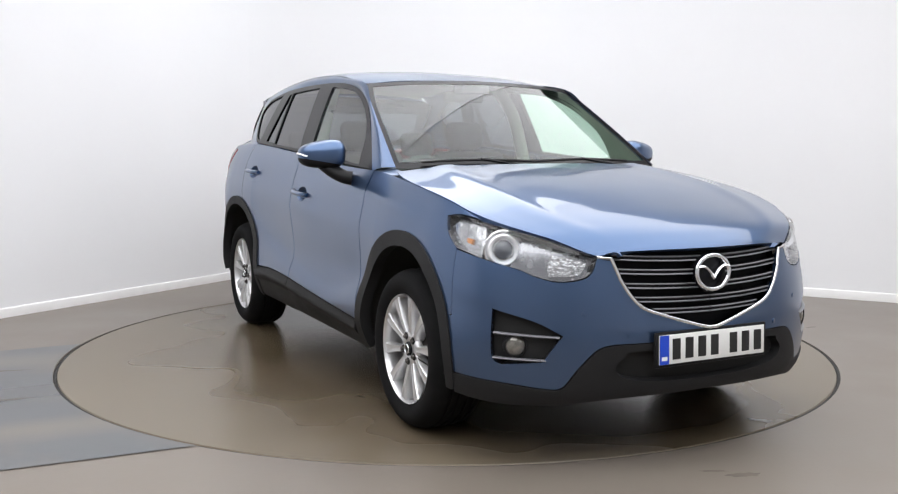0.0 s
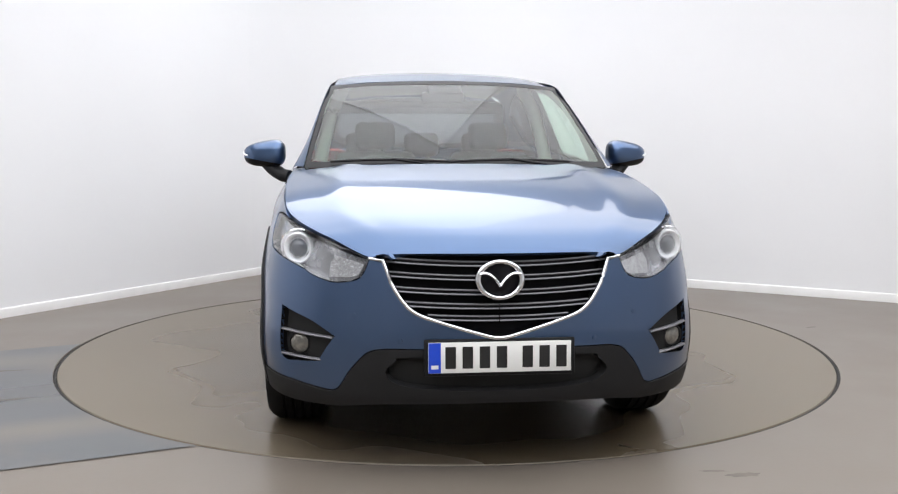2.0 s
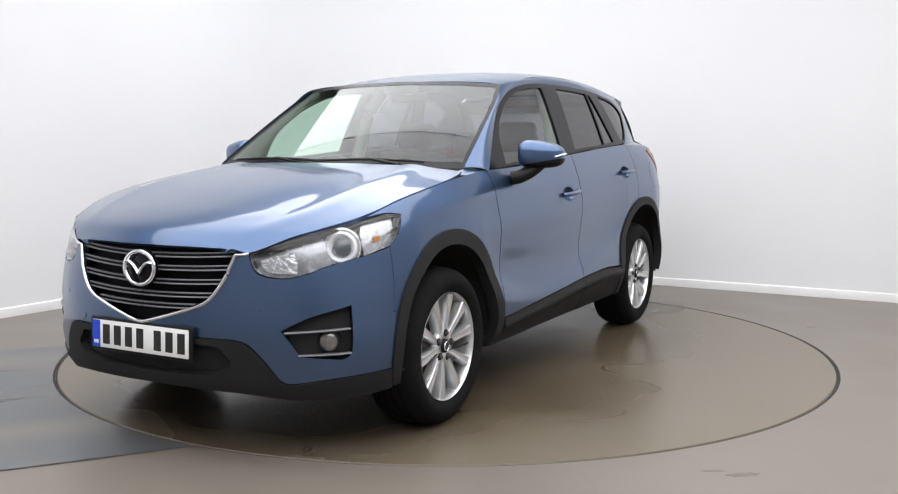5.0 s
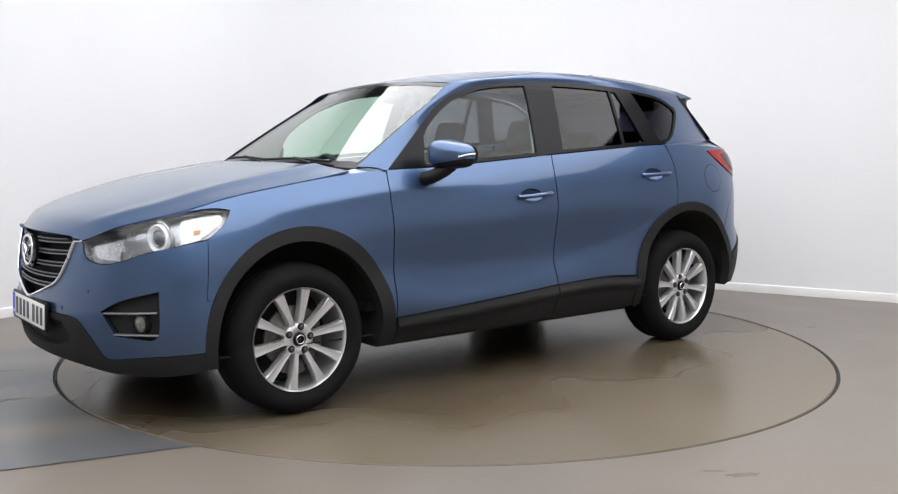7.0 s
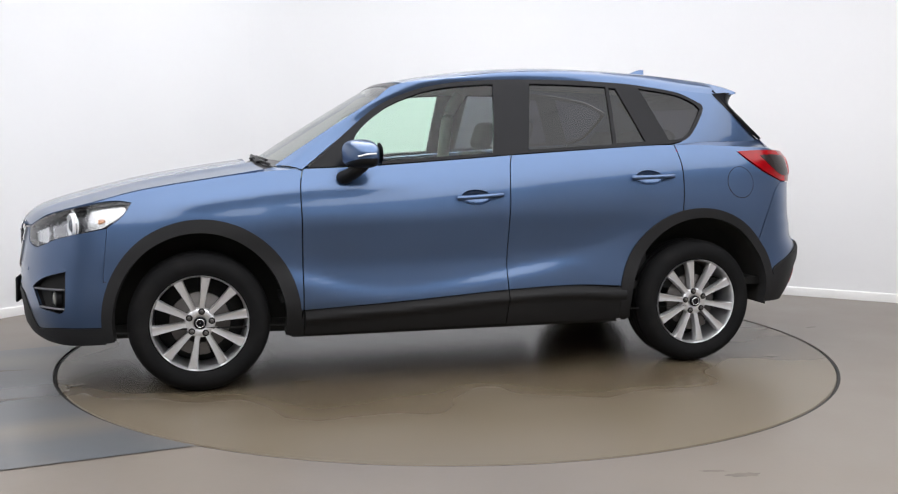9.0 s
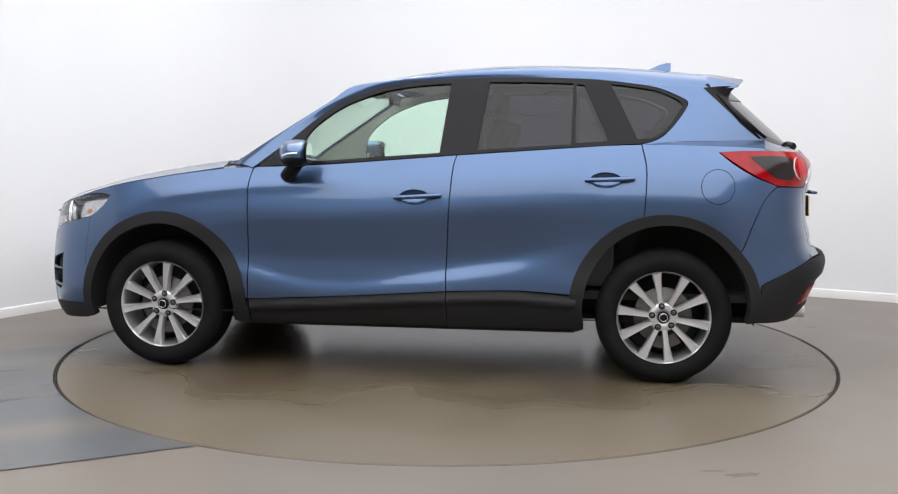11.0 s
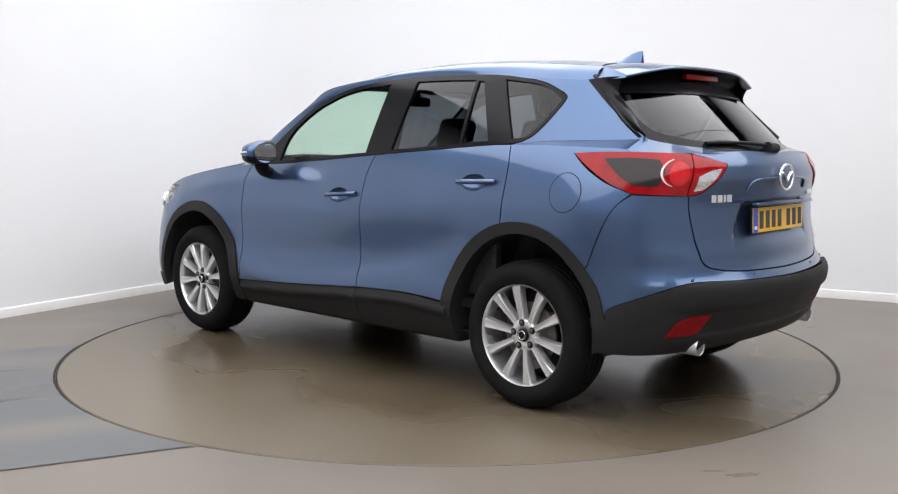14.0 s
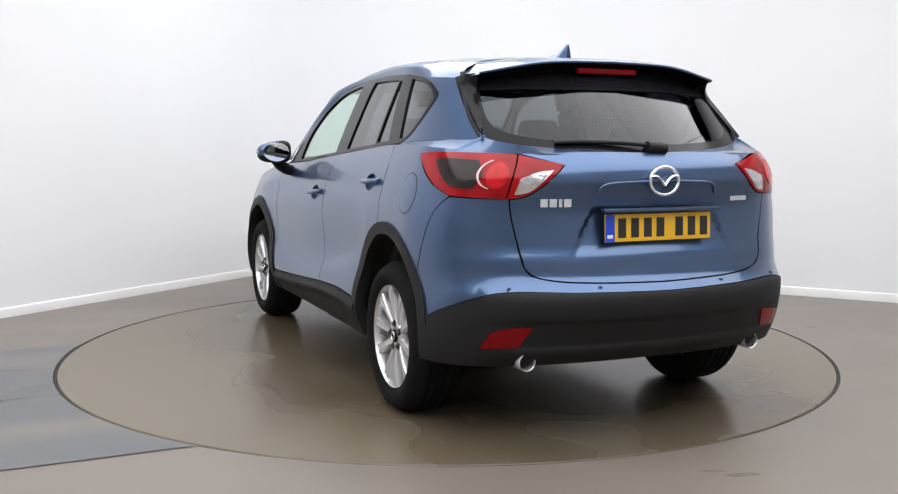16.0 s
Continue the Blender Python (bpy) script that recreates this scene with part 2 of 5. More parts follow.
def build_turntable():
    top = new("turntable")
    tagged(top, "round beige floor turntable, water stains and painted shade under the car", "turntable")
    bm = bmesh.new()
    rings = lathe(bm, [(R_DISC - 0.006, -0.05), (R_DISC, -0.006), (R_DISC - 0.004, 0.0)], n=160)
    bm.faces.new(rings[-1])
    bmesh.ops.recalc_face_normals(bm, faces=bm.faces)
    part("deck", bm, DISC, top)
    bm = bmesh.new()
    lathe(bm, [(R_DISC + 0.001, -0.05), (R_DISC + 0.001, -0.005), (R_DISC + 0.006, -0.003), (R_PIT - 0.006, -0.003), (R_PIT - 0.001, -0.005), (R_PIT - 0.001, -0.05)], n=160)
    part("edge_seal", bm, GROOVE, top, "black rubber seal in the gap round the deck")
    # wet patches left by the car
    blobs = ((2.08, 0.52, 0.06, 0.018, 40), (0.97, 0.70, 0.07, 0.02, 0), (-0.13, 0.83, 0.06, 0.02, 10), (0.84, -0.95, 0.10, 0.02, 12), (-1.75, 0.78, 0.05, 0.02, 0))
    for k, (x, y, a, b, turn) in enumerate(blobs):
        bm = bmesh.new()
        vs = []
        for i in range(36):
            g = 2 * math.pi * i / 36
            r = 1 + 0.75 * noise.noise(Vector((math.cos(g) * 1.6 + 7 * k, math.sin(g) * 1.6, 3.0))) + 0.35 * noise.noise(Vector((math.cos(g) * 5 + 3 * k, math.sin(g) * 5, 9.0)))
            p = pose(x, y, 0, 0, 0, turn) @ Vector((a * r * math.cos(g), b * r * math.sin(g), 0))
            vs.append(bm.verts.new((p.x, p.y, 0.0012)))
        mid = bm.verts.new((*(pose(x, y, 0) @ Vector((0, 0, 0.0022))).to_tuple(),))
        for i in range(36):
            bm.faces.new((vs[i], vs[(i + 1) % 36], mid))
        part("puddle", bm, WET, top, "wet brown stain", smooth=60)
    return top


build_room()
# scuff marks on the floor
for k, (x, y, a, b, turn) in enumerate(((1.10, -2.33, 0.07, 0.022, 10), (1.00, -2.29, 0.05, 0.010, 0), (2.45, 0.55, 0.05, 0.012, 30), (-2.45, -0.75, 0.16, 0.012, 15), (-2.2, -1.35, 0.22, 0.014, 24))):
    bm = bmesh.new()
    vs = []
    for i in range(24):
        g = 2 * math.pi * i / 24
        r = 1 + 0.8 * noise.noise(Vector((math.cos(g) * 2 + 5 * k, math.sin(g) * 2, 4.0)))
        p = pose(x, y, 0, 0, 0, turn) @ Vector((a * r * math.cos(g), b * r * math.sin(g), 0))
        vs.append(bm.verts.new((p.x, p.y, 0.0045 if x < 0 else 0.0012)))
    bm.faces.new(vs)
    tagged(part("floor_mark", bm, SCUFF), "small dark scuff on the studio floor", "floor marking", kind="structure")
LAMP_TURN = math.degrees(math.atan2(TO_LEFT.y, TO_LEFT.x))
for i in range(4):
    for j in range(3):
        q = CORNER + TO_LEFT * (1.90 + 2.35 * i) + TO_RIGHT * (1.95 + 2.60 * j)
        ceiling_light(q.x, q.y, LAMP_TURN, 2.340, 2.590, GLOW if i and j else GLOW_WALL if i or j else GLOW_CORNER, 0.004)
turntable = build_turntable()


# ---------------------------------------------------------------- car materials
PAINT = material("metallic_blue_paint", (0.070, 0.120, 0.228), 0.34, metal=0.90, coat=0.75, spread=0.03, scale=2.0, rough_spread=0.04)
PAINT.node_tree.nodes["Principled BSDF"].inputs["Coat Roughness"].default_value = 0.04
CLAD = material("black_grained_plastic", (0.016, 0.016, 0.017), 0.60, spread=0.08, scale=8, bump=0.12, bump_scale=300, dirt=0.2, dirt_colour=(0.028, 0.026, 0.025), IOR=1.3)
BLACK = material("black_plastic", (0.009, 0.009, 0.010), 0.5, spread=0.1, bump=0.05, bump_scale=200, IOR=1.3)
GLOSS_BLACK = material("gloss_black_trim", (0.008, 0.008, 0.010), 0.2, spread=0.05, IOR=1.26)
DARK = material("dark_underbody", (0.010, 0.010, 0.010), 0.85, spread=0.2, scale=5)
LINER = material("wheel_arch_liner", (0.016, 0.015, 0.014), 0.9, spread=0.25, scale=9, bump=0.2, bump_scale=120)
RUBBER = material("tyre_rubber", (0.010, 0.010, 0.0105), 0.78, spread=0.15, scale=12, bump=0.08, bump_scale=160, dirt=0.25, dirt_colour=(0.025, 0.022, 0.02), dirt_scale=6, IOR=1.18)
ALLOY = material("silver_alloy", (0.70, 0.70, 0.71), 0.32, metal=0.75, coat=0.4, spread=0.05, scale=5)
CHROME = material("chrome", (0.82, 0.83, 0.85), 0.08, metal=1.0, spread=0.02)
STEEL = material("brake_steel", (0.13, 0.12, 0.115), 0.5, metal=0.8, spread=0.15, scale=14)
GRILLE = material("grille_black", (0.004, 0.004, 0.005), 0.6, spread=0.1, IOR=1.2)
SLAT = material("grille_slat_grey", (0.16, 0.16, 0.175), 0.32, metal=0.3, spread=0.06)
PLATE_W = material("white_plate", (0.80, 0.80, 0.78), 0.35, spread=0.02)
PLATE_Y = material("yellow_plate", (0.85, 0.48, 0.02), 0.35, spread=0.02)
PLATE_B = material("blue_band", (0.01, 0.06, 0.55), 0.35, spread=0.02)
INK = material("plate_ink", (0.012, 0.012, 0.012), 0.4)
RED = material("red_lens", (0.28, 0.002, 0.005), 0.12, Specular_IOR_Level=0.35, spread=0.22, scale=14, bump=0.05, bump_scale=70)
RED_DEEP = material("deep_red_lens", (0.20, 0.002, 0.004), 0.16, Specular_IOR_Level=0.15, spread=0.1, scale=30)
SMOKE = material("smoked_lens", (0.022, 0.016, 0.016), 0.15, Specular_IOR_Level=0.3, spread=0.1)
CLEAR_REFL = material("reflector_silver", (0.82, 0.82, 0.83), 0.18, metal=0.9, spread=0.15, scale=60, bump=0.9, bump_scale=45)
AMBER = material("amber_lens", (0.50, 0.20, 0.06), 0.2, coat=1.0, spread=0.1)
LAMP_RING = material("white_lamp_ring", (0.85, 0.86, 0.88), 0.25, spread=0.02)
SILVER_DIM = material("dim_silver", (0.60, 0.60, 0.61), 0.24, metal=0.85, spread=0.2, scale=40, bump=0.8, bump_scale=40)
LAMP_BODY = material("headlamp_housing", (0.40, 0.40, 0.415), 0.26, metal=0.8, spread=0.12, scale=30)
CLOTH = material("dark_seat_cloth", (0.030, 0.030, 0.032), 0.9, spread=0.15, scale=30, bump=0.3, bump_scale=400)
DASH = material("dash_plastic", (0.035, 0.036, 0.038), 0.6, spread=0.1, bump=0.1, bump_scale=250)
LINING = material("pale_headlining", (0.45, 0.44, 0.41), 0.9, spread=0.04, bump=0.1, bump_scale=300)
CLEAR = glass("clear_green_glass", (0.80, 0.955, 0.86))
LENS = glass("clear_lamp_cover", (0.95, 0.96, 0.97))
TINT = glass("dark_tinted_glass", (0.13, 0.13, 0.16))
MIRROR = material("mirror_glass", (0.9, 0.9, 0.9), 0.02, metal=1.0, spread=0.01, rough_spread=0.0)


# ---------------------------------------------------------------- curves and panels
def smooth_line(xs, ys):
    """A smooth function through points (xs rising)."""
    n = len(xs)
    slopes = []
    for i in range(n):
        a, b = max(i - 1, 0), min(i + 1, n - 1)
        slopes.append((ys[b] - ys[a]) / (xs[b] - xs[a]))

    def f(x):
        if x <= xs[0]:
            return ys[0] + slopes[0] * (x - xs[0])
        if x >= xs[-1]:
            return ys[-1] + slopes[-1] * (x - xs[-1])
        i = bisect(xs, x) - 1
        h = xs[i + 1] - xs[i]
        t = (x - xs[i]) / h
        return ((1 + 2 * t) * (1 - t) ** 2 * ys[i] + t * (1 - t) ** 2 * h * slopes[i] + t * t * (3 - 2 * t) * ys[i + 1] + t * t * (t - 1) * h * slopes[i + 1])
    return f


def bisect(xs, x):
    lo, hi = 0, len(xs)
    while lo < hi:
        mid = (lo + hi) // 2
        if xs[mid] <= x:
            lo = mid + 1
        else:
            hi = mid
    return min(max(lo, 1), len(xs) - 1)


def curve(pts, n=8):
    """A smooth polyline through 2D or 3D points, n steps between neighbours."""
    pts = [Vector(p) for p in pts]
    if len(pts) < 3:
        return pts
    out = []
    for i in range(len(pts) - 1):
        p0, p1, p2, p3 = pts[max(i - 1, 0)], pts[i], pts[i + 1], pts[min(i + 2, len(pts) - 1)]
        for k in range(n):
            t = k / n
            out.append(0.5 * ((2 * p1) + (p2 - p0) * t + (2 * p0 - 5 * p1 + 4 * p2 - p3) * t * t + (3 * p1 - p0 - 3 * p2 + p3) * t ** 3))
    out.append(pts[-1])
    return out


def outline(*curves):
    """One closed outline from curves set end to end."""
    pts = []
    for c in curves:
        for p in curve(c):
            if not pts or (p - pts[-1]).length > 1e-4:
                pts.append(p)
    if (pts[0] - pts[-1]).length < 1e-4:
        pts.pop()
    return pts


def densify(pts, h):
    out = []
    for a, b in zip(pts, pts[1:] + pts[:1]):
        n = max(1, int((b - a).length / h + 0.5))
        out += [a + (b - a) * (i / n) for i in range(n)]
    return out


def inside(p, poly):
    hit = False
    for a, b in zip(poly, poly[1:] + poly[:1]):
        if (a.y > p.y) != (b.y > p.y) and p.x < (b.x - a.x) * (p.y - a.y) / (b.y - a.y) + a.x:
            hit = not hit
    return hit


def far_from(p, pts, d):
    return all((p - q).length_squared > d * d for q in pts)


def panel(name, fn, outer, mat, parent, holes=(), h=0.035, depth=0.014, lift=0.0, sides=(1,), label=""):
    """A curved panel: the outline (and holes) in the plane of fn's two arguments, laid on the surface fn, with edges turned in.
    sides: (1,) the left side, (-1,) the right, (1, -1) both halves in one mesh."""
    loops = [densify(list(outer), h)] + [densify(list(q), h) for q in holes]
    pts = [p for q in loops for p in q]
    edges, start = [], 0
    for q in loops:
        edges += [(start + i, start + (i + 1) % len(q)) for i in range(len(q))]
        start += len(q)
    lo = Vector((min(p.x for p in loops[0]), min(p.y for p in loops[0])))
    hi = Vector((max(p.x for p in loops[0]), max(p.y for p in loops[0])))
    rim = list(pts)
    nx, ny = int((hi.x - lo.x) / h) + 1, int((hi.y - lo.y) / h) + 1
    for i in range(1, nx):
        for j in range(1, ny):
            p = Vector((lo.x + (hi.x - lo.x) * i / nx, lo.y + (hi.y - lo.y) * j / ny))
            if inside(p, loops[0]) and not any(inside(p, q) for q in loops[1:]) and far_from(p, rim, 0.5 * h):
                pts.append(p)
    vs, _, fs, *_ = delaunay_2d_cdt(pts, edges, [], 0, 1e-6)
    tris = []
    for f in fs:
        c = (vs[f[0]] + vs[f[1]] + vs[f[2]]) / 3
        if inside(c, loops[0]) and not any(inside(c, q) for q in loops[1:]):
            tris.append(tuple(f))
    pos, nor = [], []
    e = 0.004
    for p in vs:
        q = fn(p.x, p.y)
        n = (fn(p.x + e, p.y) - fn(p.x - e, p.y)).cross(fn(p.x, p.y + e) - fn(p.x, p.y - e))
        pos.append(q)
        nor.append(n.normalized() if n.length > 1e-12 else Vector((0, 0, 1)))
    mid = Vector((0, 0, 0.75))
    if sum((q - mid).dot(n) for q, n in zip(pos, nor)) < 0:
        nor = [-n for n in nor]
    fixed = []
    for a, b, c in tris:
        if (pos[b] - pos[a]).cross(pos[c] - pos[a]).dot(nor[a]) < 0:
            b, c = c, b
        fixed.append((a, b, c))
    if lift:
        pos = [q + n * lift for q, n in zip(pos, nor)]
    count = {}
    for a, b, c in fixed:
        for k in ((a, b), (b, c), (c, a)):
            count[k] = 1
    border = [k for k in count if (k[1], k[0]) not in count]
    V, N, F = [], [], []
    for side in sides:
        base = len(V)
        V += [(q.x, q.y * side, q.z) for q in pos]
        N += [(n.x, n.y * side, n.z) for n in nor]
        F += [tuple(base + i for i in (t if side > 0 else t[::-1])) for t in fixed]
        if depth:
            for a, b in border:
                if abs(pos[a].y) < 1e-4 and abs(pos[b].y) < 1e-4:
                    continue
                out = (pos[b] - pos[a]).cross(nor[a]).normalized()
                k = len(V)
                for i, d in ((a, 0), (b, 0), (b, depth), (a, depth)):
                    q = pos[i] - nor[i] * d
                    V.append((q.x, q.y * side, q.z))
                    N.append((out.x, out.y * side, out.z))
                F.append((k, k + 3, k + 2, k + 1) if side > 0 else (k, k + 1, k + 2, k + 3))
    me = bpy.data.meshes.new(name)
    me.from_pydata(V, [], F)
    for poly in me.polygons:
        poly.use_smooth = True
    me.normals_split_custom_set_from_vertices(N)
    me.materials.append(mat)
    ob = new(name, me)
    if parent is not None:
        ob.parent = parent
    if label:
        tagged(ob, label)
    return ob


def loft(name, lines, mat, parent, n=40, across=4, side=1, label="", thick=0.0):
    """A sheet through 3D lines laid side by side, smooth both ways."""
    rows = []
    for ln in lines:
        c = curve(ln, 10)
        acc = [0.0]
        for a, b in zip(c, c[1:]):
            acc.append(acc[-1] + (b - a).length)
        out, k = [], 0
        for i in range(n + 1):
            d = acc[-1] * i / n
            while k < len(acc) - 2 and acc[k + 1] < d:
                k += 1
            t = (d - acc[k]) / max(acc[k + 1] - acc[k], 1e-9)
            out.append(c[k].lerp(c[k + 1], min(max(t, 0), 1)))
        rows.append(out)
    cols = [curve([r[i] for r in rows], across) for i in range(n + 1)]
    bm = bmesh.new()
    grid = [[bm.verts.new((p.x, p.y * side, p.z)) for p in c] for c in cols]
    for a, b in zip(grid, grid[1:]):
        for k in range(len(a) - 1):
            bm.faces.new((a[k], b[k], b[k + 1], a[k + 1]))
    bmesh.ops.recalc_face_normals(bm, faces=bm.faces)
    fc = max(bm.faces, key=lambda f: f.calc_area())
    if fc.normal.dot(fc.calc_center_median() - Vector((0, 0, 0.7))) < 0:
        bmesh.ops.reverse_faces(bm, faces=bm.faces)
    if thick:
        bmesh.ops.solidify(bm, geom=bm.faces[:], thickness=thick)
    return part(name, bm, mat, parent, label, smooth=40)


def edge_wall(name, pts, mat, parent, side, depth):
    """The inner wall of a recess: a band from the skin inwards along an outline."""
    bm = bmesh.new()
    rows = []
    for p in densify(list(pts), 0.03):
        q = skin(p.x, p.y)
        n = (skin(p.x + 0.003, p.y) - skin(p.x - 0.003, p.y)).cross(skin(p.x, p.y + 0.003) - skin(p.x, p.y - 0.003)).normalized()
        if n.dot(q - Vector((0.6, 0, q.z))) < 0:
            n = -n
        rows.append([bm.verts.new(((q - n * d).x, (q - n * d).y * side, (q - n * d).z)) for d in (0.001, depth)])
    for a, b in zip(rows, rows[1:] + rows[:1]):
        bm.faces.new((a[0], b[0], b[1], a[1]))
    return part(name, bm, mat, parent)


def tube(bm, pts, r, n=8, flat=1.0):
    """A round bar along 3D points."""
    pts = curve(pts, 6)
    rings = []
    for i, p in enumerate(pts):
        d = (pts[min(i + 1, len(pts) - 1)] - pts[max(i - 1, 0)]).normalized()
        a = d.cross(Vector((0, 0, 1)) if abs(d.z) < 0.9 else Vector((0, 1, 0))).normalized()
        b = d.cross(a)
        rings.append([bm.verts.new(p + a * (r * math.cos(2 * math.pi * k / n)) + b * (r * flat * math.sin(2 * math.pi * k / n))) for k in range(n)])
    for p, q in zip(rings, rings[1:]):
        for k in range(n):
            bm.faces.new((p[k], p[(k + 1) % n], q[(k + 1) % n], q[k]))
    bm.faces.new(rings[0][::-1])
    bm.faces.new(rings[-1])
    bmesh.ops.recalc_face_normals(bm, faces=bm.faces)


# ---------------------------------------------------------------- the car's surfaces (x ahead, y to its left, z up; axles at x = 1.35 and -1.35)
belt_z = smooth_line([-2.3, -1.9, -1.6, -1.2, -0.6, -0.28, 0.3, 0.8, 1.0, 1.19, 1.465, 1.62, 1.73, 1.85, 2.0, 2.3],
                     [1.19, 1.20, 1.213, 1.222, 1.192, 1.167, 1.125, 1.100, 1.088, 1.066, 1.024, 0.996, 0.972, 0.944, 0.905, 0.82])
plan_y = smooth_line([-1.7, -1.45, -1.2, -0.9, -0.5, 0.0, 0.5, 0.9, 1.2, 1.45, 1.7], [0.915, 0.912, 0.904, 0.897, 0.893, 0.895, 0.897, 0.903, 0.912, 0.910, 0.895])
top_in = smooth_line([-0.6, -0.3, -0.2, -0.12, -0.05, 0.0, 0.1, 0.2], [0.0, -0.008, -0.027, -0.050, -0.078, -0.104, -0.165, -0.23])
low_in = smooth_line([0.15, 0.22, 0.28, 0.36, 0.42, 0.50, 0.62, 0.75, 0.88, 1.3], [-0.12, -0.085, -0.045, -0.010, 0.004, 0.003, -0.012, -0.009, 0.0, 0.0])
nose_x = smooth_line([0.18, 0.24, 0.29, 0.35, 0.42, 0.50, 0.62, 0.75, 0.84, 0.89, 0.94, 1.0, 1.1],
                     [2.08, 2.20, 2.245, 2.262, 2.272, 2.276, 2.270, 2.255, 2.237, 2.212, 2.175, 2.12, 2.02])
tail_x = smooth_line([0.20, 0.28, 0.36, 0.45, 0.55, 0.625, 0.66, 0.70, 0.76, 0.82, 0.95, 1.03, 1.08, 1.14, 1.20, 1.3],
                     [-1.95, -2.06, -2.13, -2.19, -2.235, -2.245, -2.215, -2.188, -2.178, -2.158, -2.152, -2.168, -2.182, -2.165, -2.11, -2.02])
# (arc length, half width, set-back) of the stations round the front and the rear
FRONT = ((1.62, 0.905, 0.64), (1.85, 0.868, 0.425), (2.02, 0.795, 0.285), (2.19, 0.665, 0.168), (2.39, 0.47, 0.070), (2.60, 0.25, 0.018), (2.85, 0.0, 0.0), (3.10, -0.25, 0.018))
REAR = ((-1.66, 0.912, 0.56), (-1.87, 0.872, 0.355), (-2.02, 0.802, 0.23), (-2.18, 0.68, 0.13), (-2.38, 0.465, 0.052), (-2.58, 0.25, 0.014), (-2.83, 0.0, 0.0), (-3.08, -0.25, 0.014))
MIDDLE = (-1.45, -1.2, -1.05, -0.9, -0.7, -0.5, -0.25, 0.0, 0.25, 0.5, 0.7, 0.9, 1.05, 1.2, 1.45)
STATIONS = tuple(s for s, _, _ in REAR[::-1]) + MIDDLE + tuple(s for s, _, _ in FRONT)


def ease(a, b, x):
    t = min(max((x - a) / (b - a), 0.0), 1.0)
    return t * t * (3 - 2 * t)


door_crease = smooth_line([-1.1, -0.85, -0.5, -0.2, 0.1, 0.35, 0.6, 0.83, 1.0], [0.82, 0.72, 0.64, 0.58, 0.535, 0.515, 0.535, 0.60, 0.66])
wing_ridge = smooth_line([0.1, 0.5, 0.85, 1.2, 1.5], [1.03, 1.025, 1.005, 0.965, 0.925])


def half_width(x, z):
    """Half the width at x and height z: the waist rounds in."""
    return plan_y(x) + top_in(z - belt_z(x)) + low_in(z)


def side_relief(x, z):
    """The hollow above the doors' curved crease and the soft ridge along the front wing."""
    d = z - door_crease(x)
    fade = max(0.0, 1 - (abs(x) / 1.05) ** 4)
    dent = 0.017 * math.exp(-(d / (0.20 if d > 0 else 0.065)) ** 2) * fade
    ends = ease(0.1, 0.7, x) * (1 - ease(1.25, 1.60, x))
    return 0.009 * math.exp(-((z - wing_ridge(x)) / 0.045) ** 2) * ends - dent


@functools.lru_cache(maxsize=None)
def station(i, z):
    if i < len(REAR):
        _, y, off = REAR[::-1][i]
        w = max(0.0, 1 - off / 0.5)
        x = tail_x(z) * w - 2.21 * (1 - w) + off
        k = 1 + (top_in(z - belt_z(max(x, -1.9))) + 0.6 * low_in(z)) / 0.9
        return x, y * k
    i -= len(REAR)
    if i < len(MIDDLE):
        return MIDDLE[i], half_width(MIDDLE[i], z)
    _, y, off = FRONT[i - len(MIDDLE)]
    w = max(0.0, 1 - off / 0.5)
    x = nose_x(z) * w + 2.262 * (1 - w) - off
    k = 1 + (top_in(z - belt_z(min(x, 2.0))) + 0.5 * low_in(z)) / 0.9
    return x, y * k


def skin(s, z):
    """The lower body: arc length s (x along the sides; 2.85 the front's middle, -2.83 the rear's) and height."""
    zr = round(z, 4)
    i = bisect(STATIONS, s) - 1
    i = min(max(i, 0), len(STATIONS) - 2)
    j0, j3 = max(i - 1, 0), min(i + 2, len(STATIONS) - 1)
    s0, s1, s2, s3 = STATIONS[j0], STATIONS[i], STATIONS[i + 1], STATIONS[j3]
    p0, p1, p2, p3 = station(j0, zr), station(i, zr), station(i + 1, zr), station(j3, zr)
    hgt = s2 - s1
    t = (s - s1) / hgt
    out = []
    for k in (0, 1):
        m1 = (p2[k] - p0[k]) / (s2 - s0)
        m2 = (p3[k] - p1[k]) / (s3 - s1)
        out.append((1 + 2 * t) * (1 - t) ** 2 * p1[k] + t * (1 - t) ** 2 * hgt * m1 + t * t * (3 - 2 * t) * p2[k] + t * t * (t - 1) * hgt * m2)
    if abs(s) < 1.6:
        out[1] += side_relief(s, z)
    return Vector((out[0], out[1], z))


s_front = smooth_line([0.0, 0.25, 0.47, 0.665, 0.795, 0.868, 0.905], [2.85, 2.60, 2.39, 2.19, 2.02, 1.85, 1.62])
s_rear = smooth_line([0.0, 0.25, 0.465, 0.68, 0.802, 0.872, 0.912], [-2.83, -2.58, -2.38, -2.18, -2.02, -1.87, -1.66])


def fr(*pts):
    """Front outline points (half width, height) as (arc length, height)."""
    return [(s_front(y), z) for y, z in pts]


def rr(*pts):
    return [(s_rear(y), z) for y, z in pts]


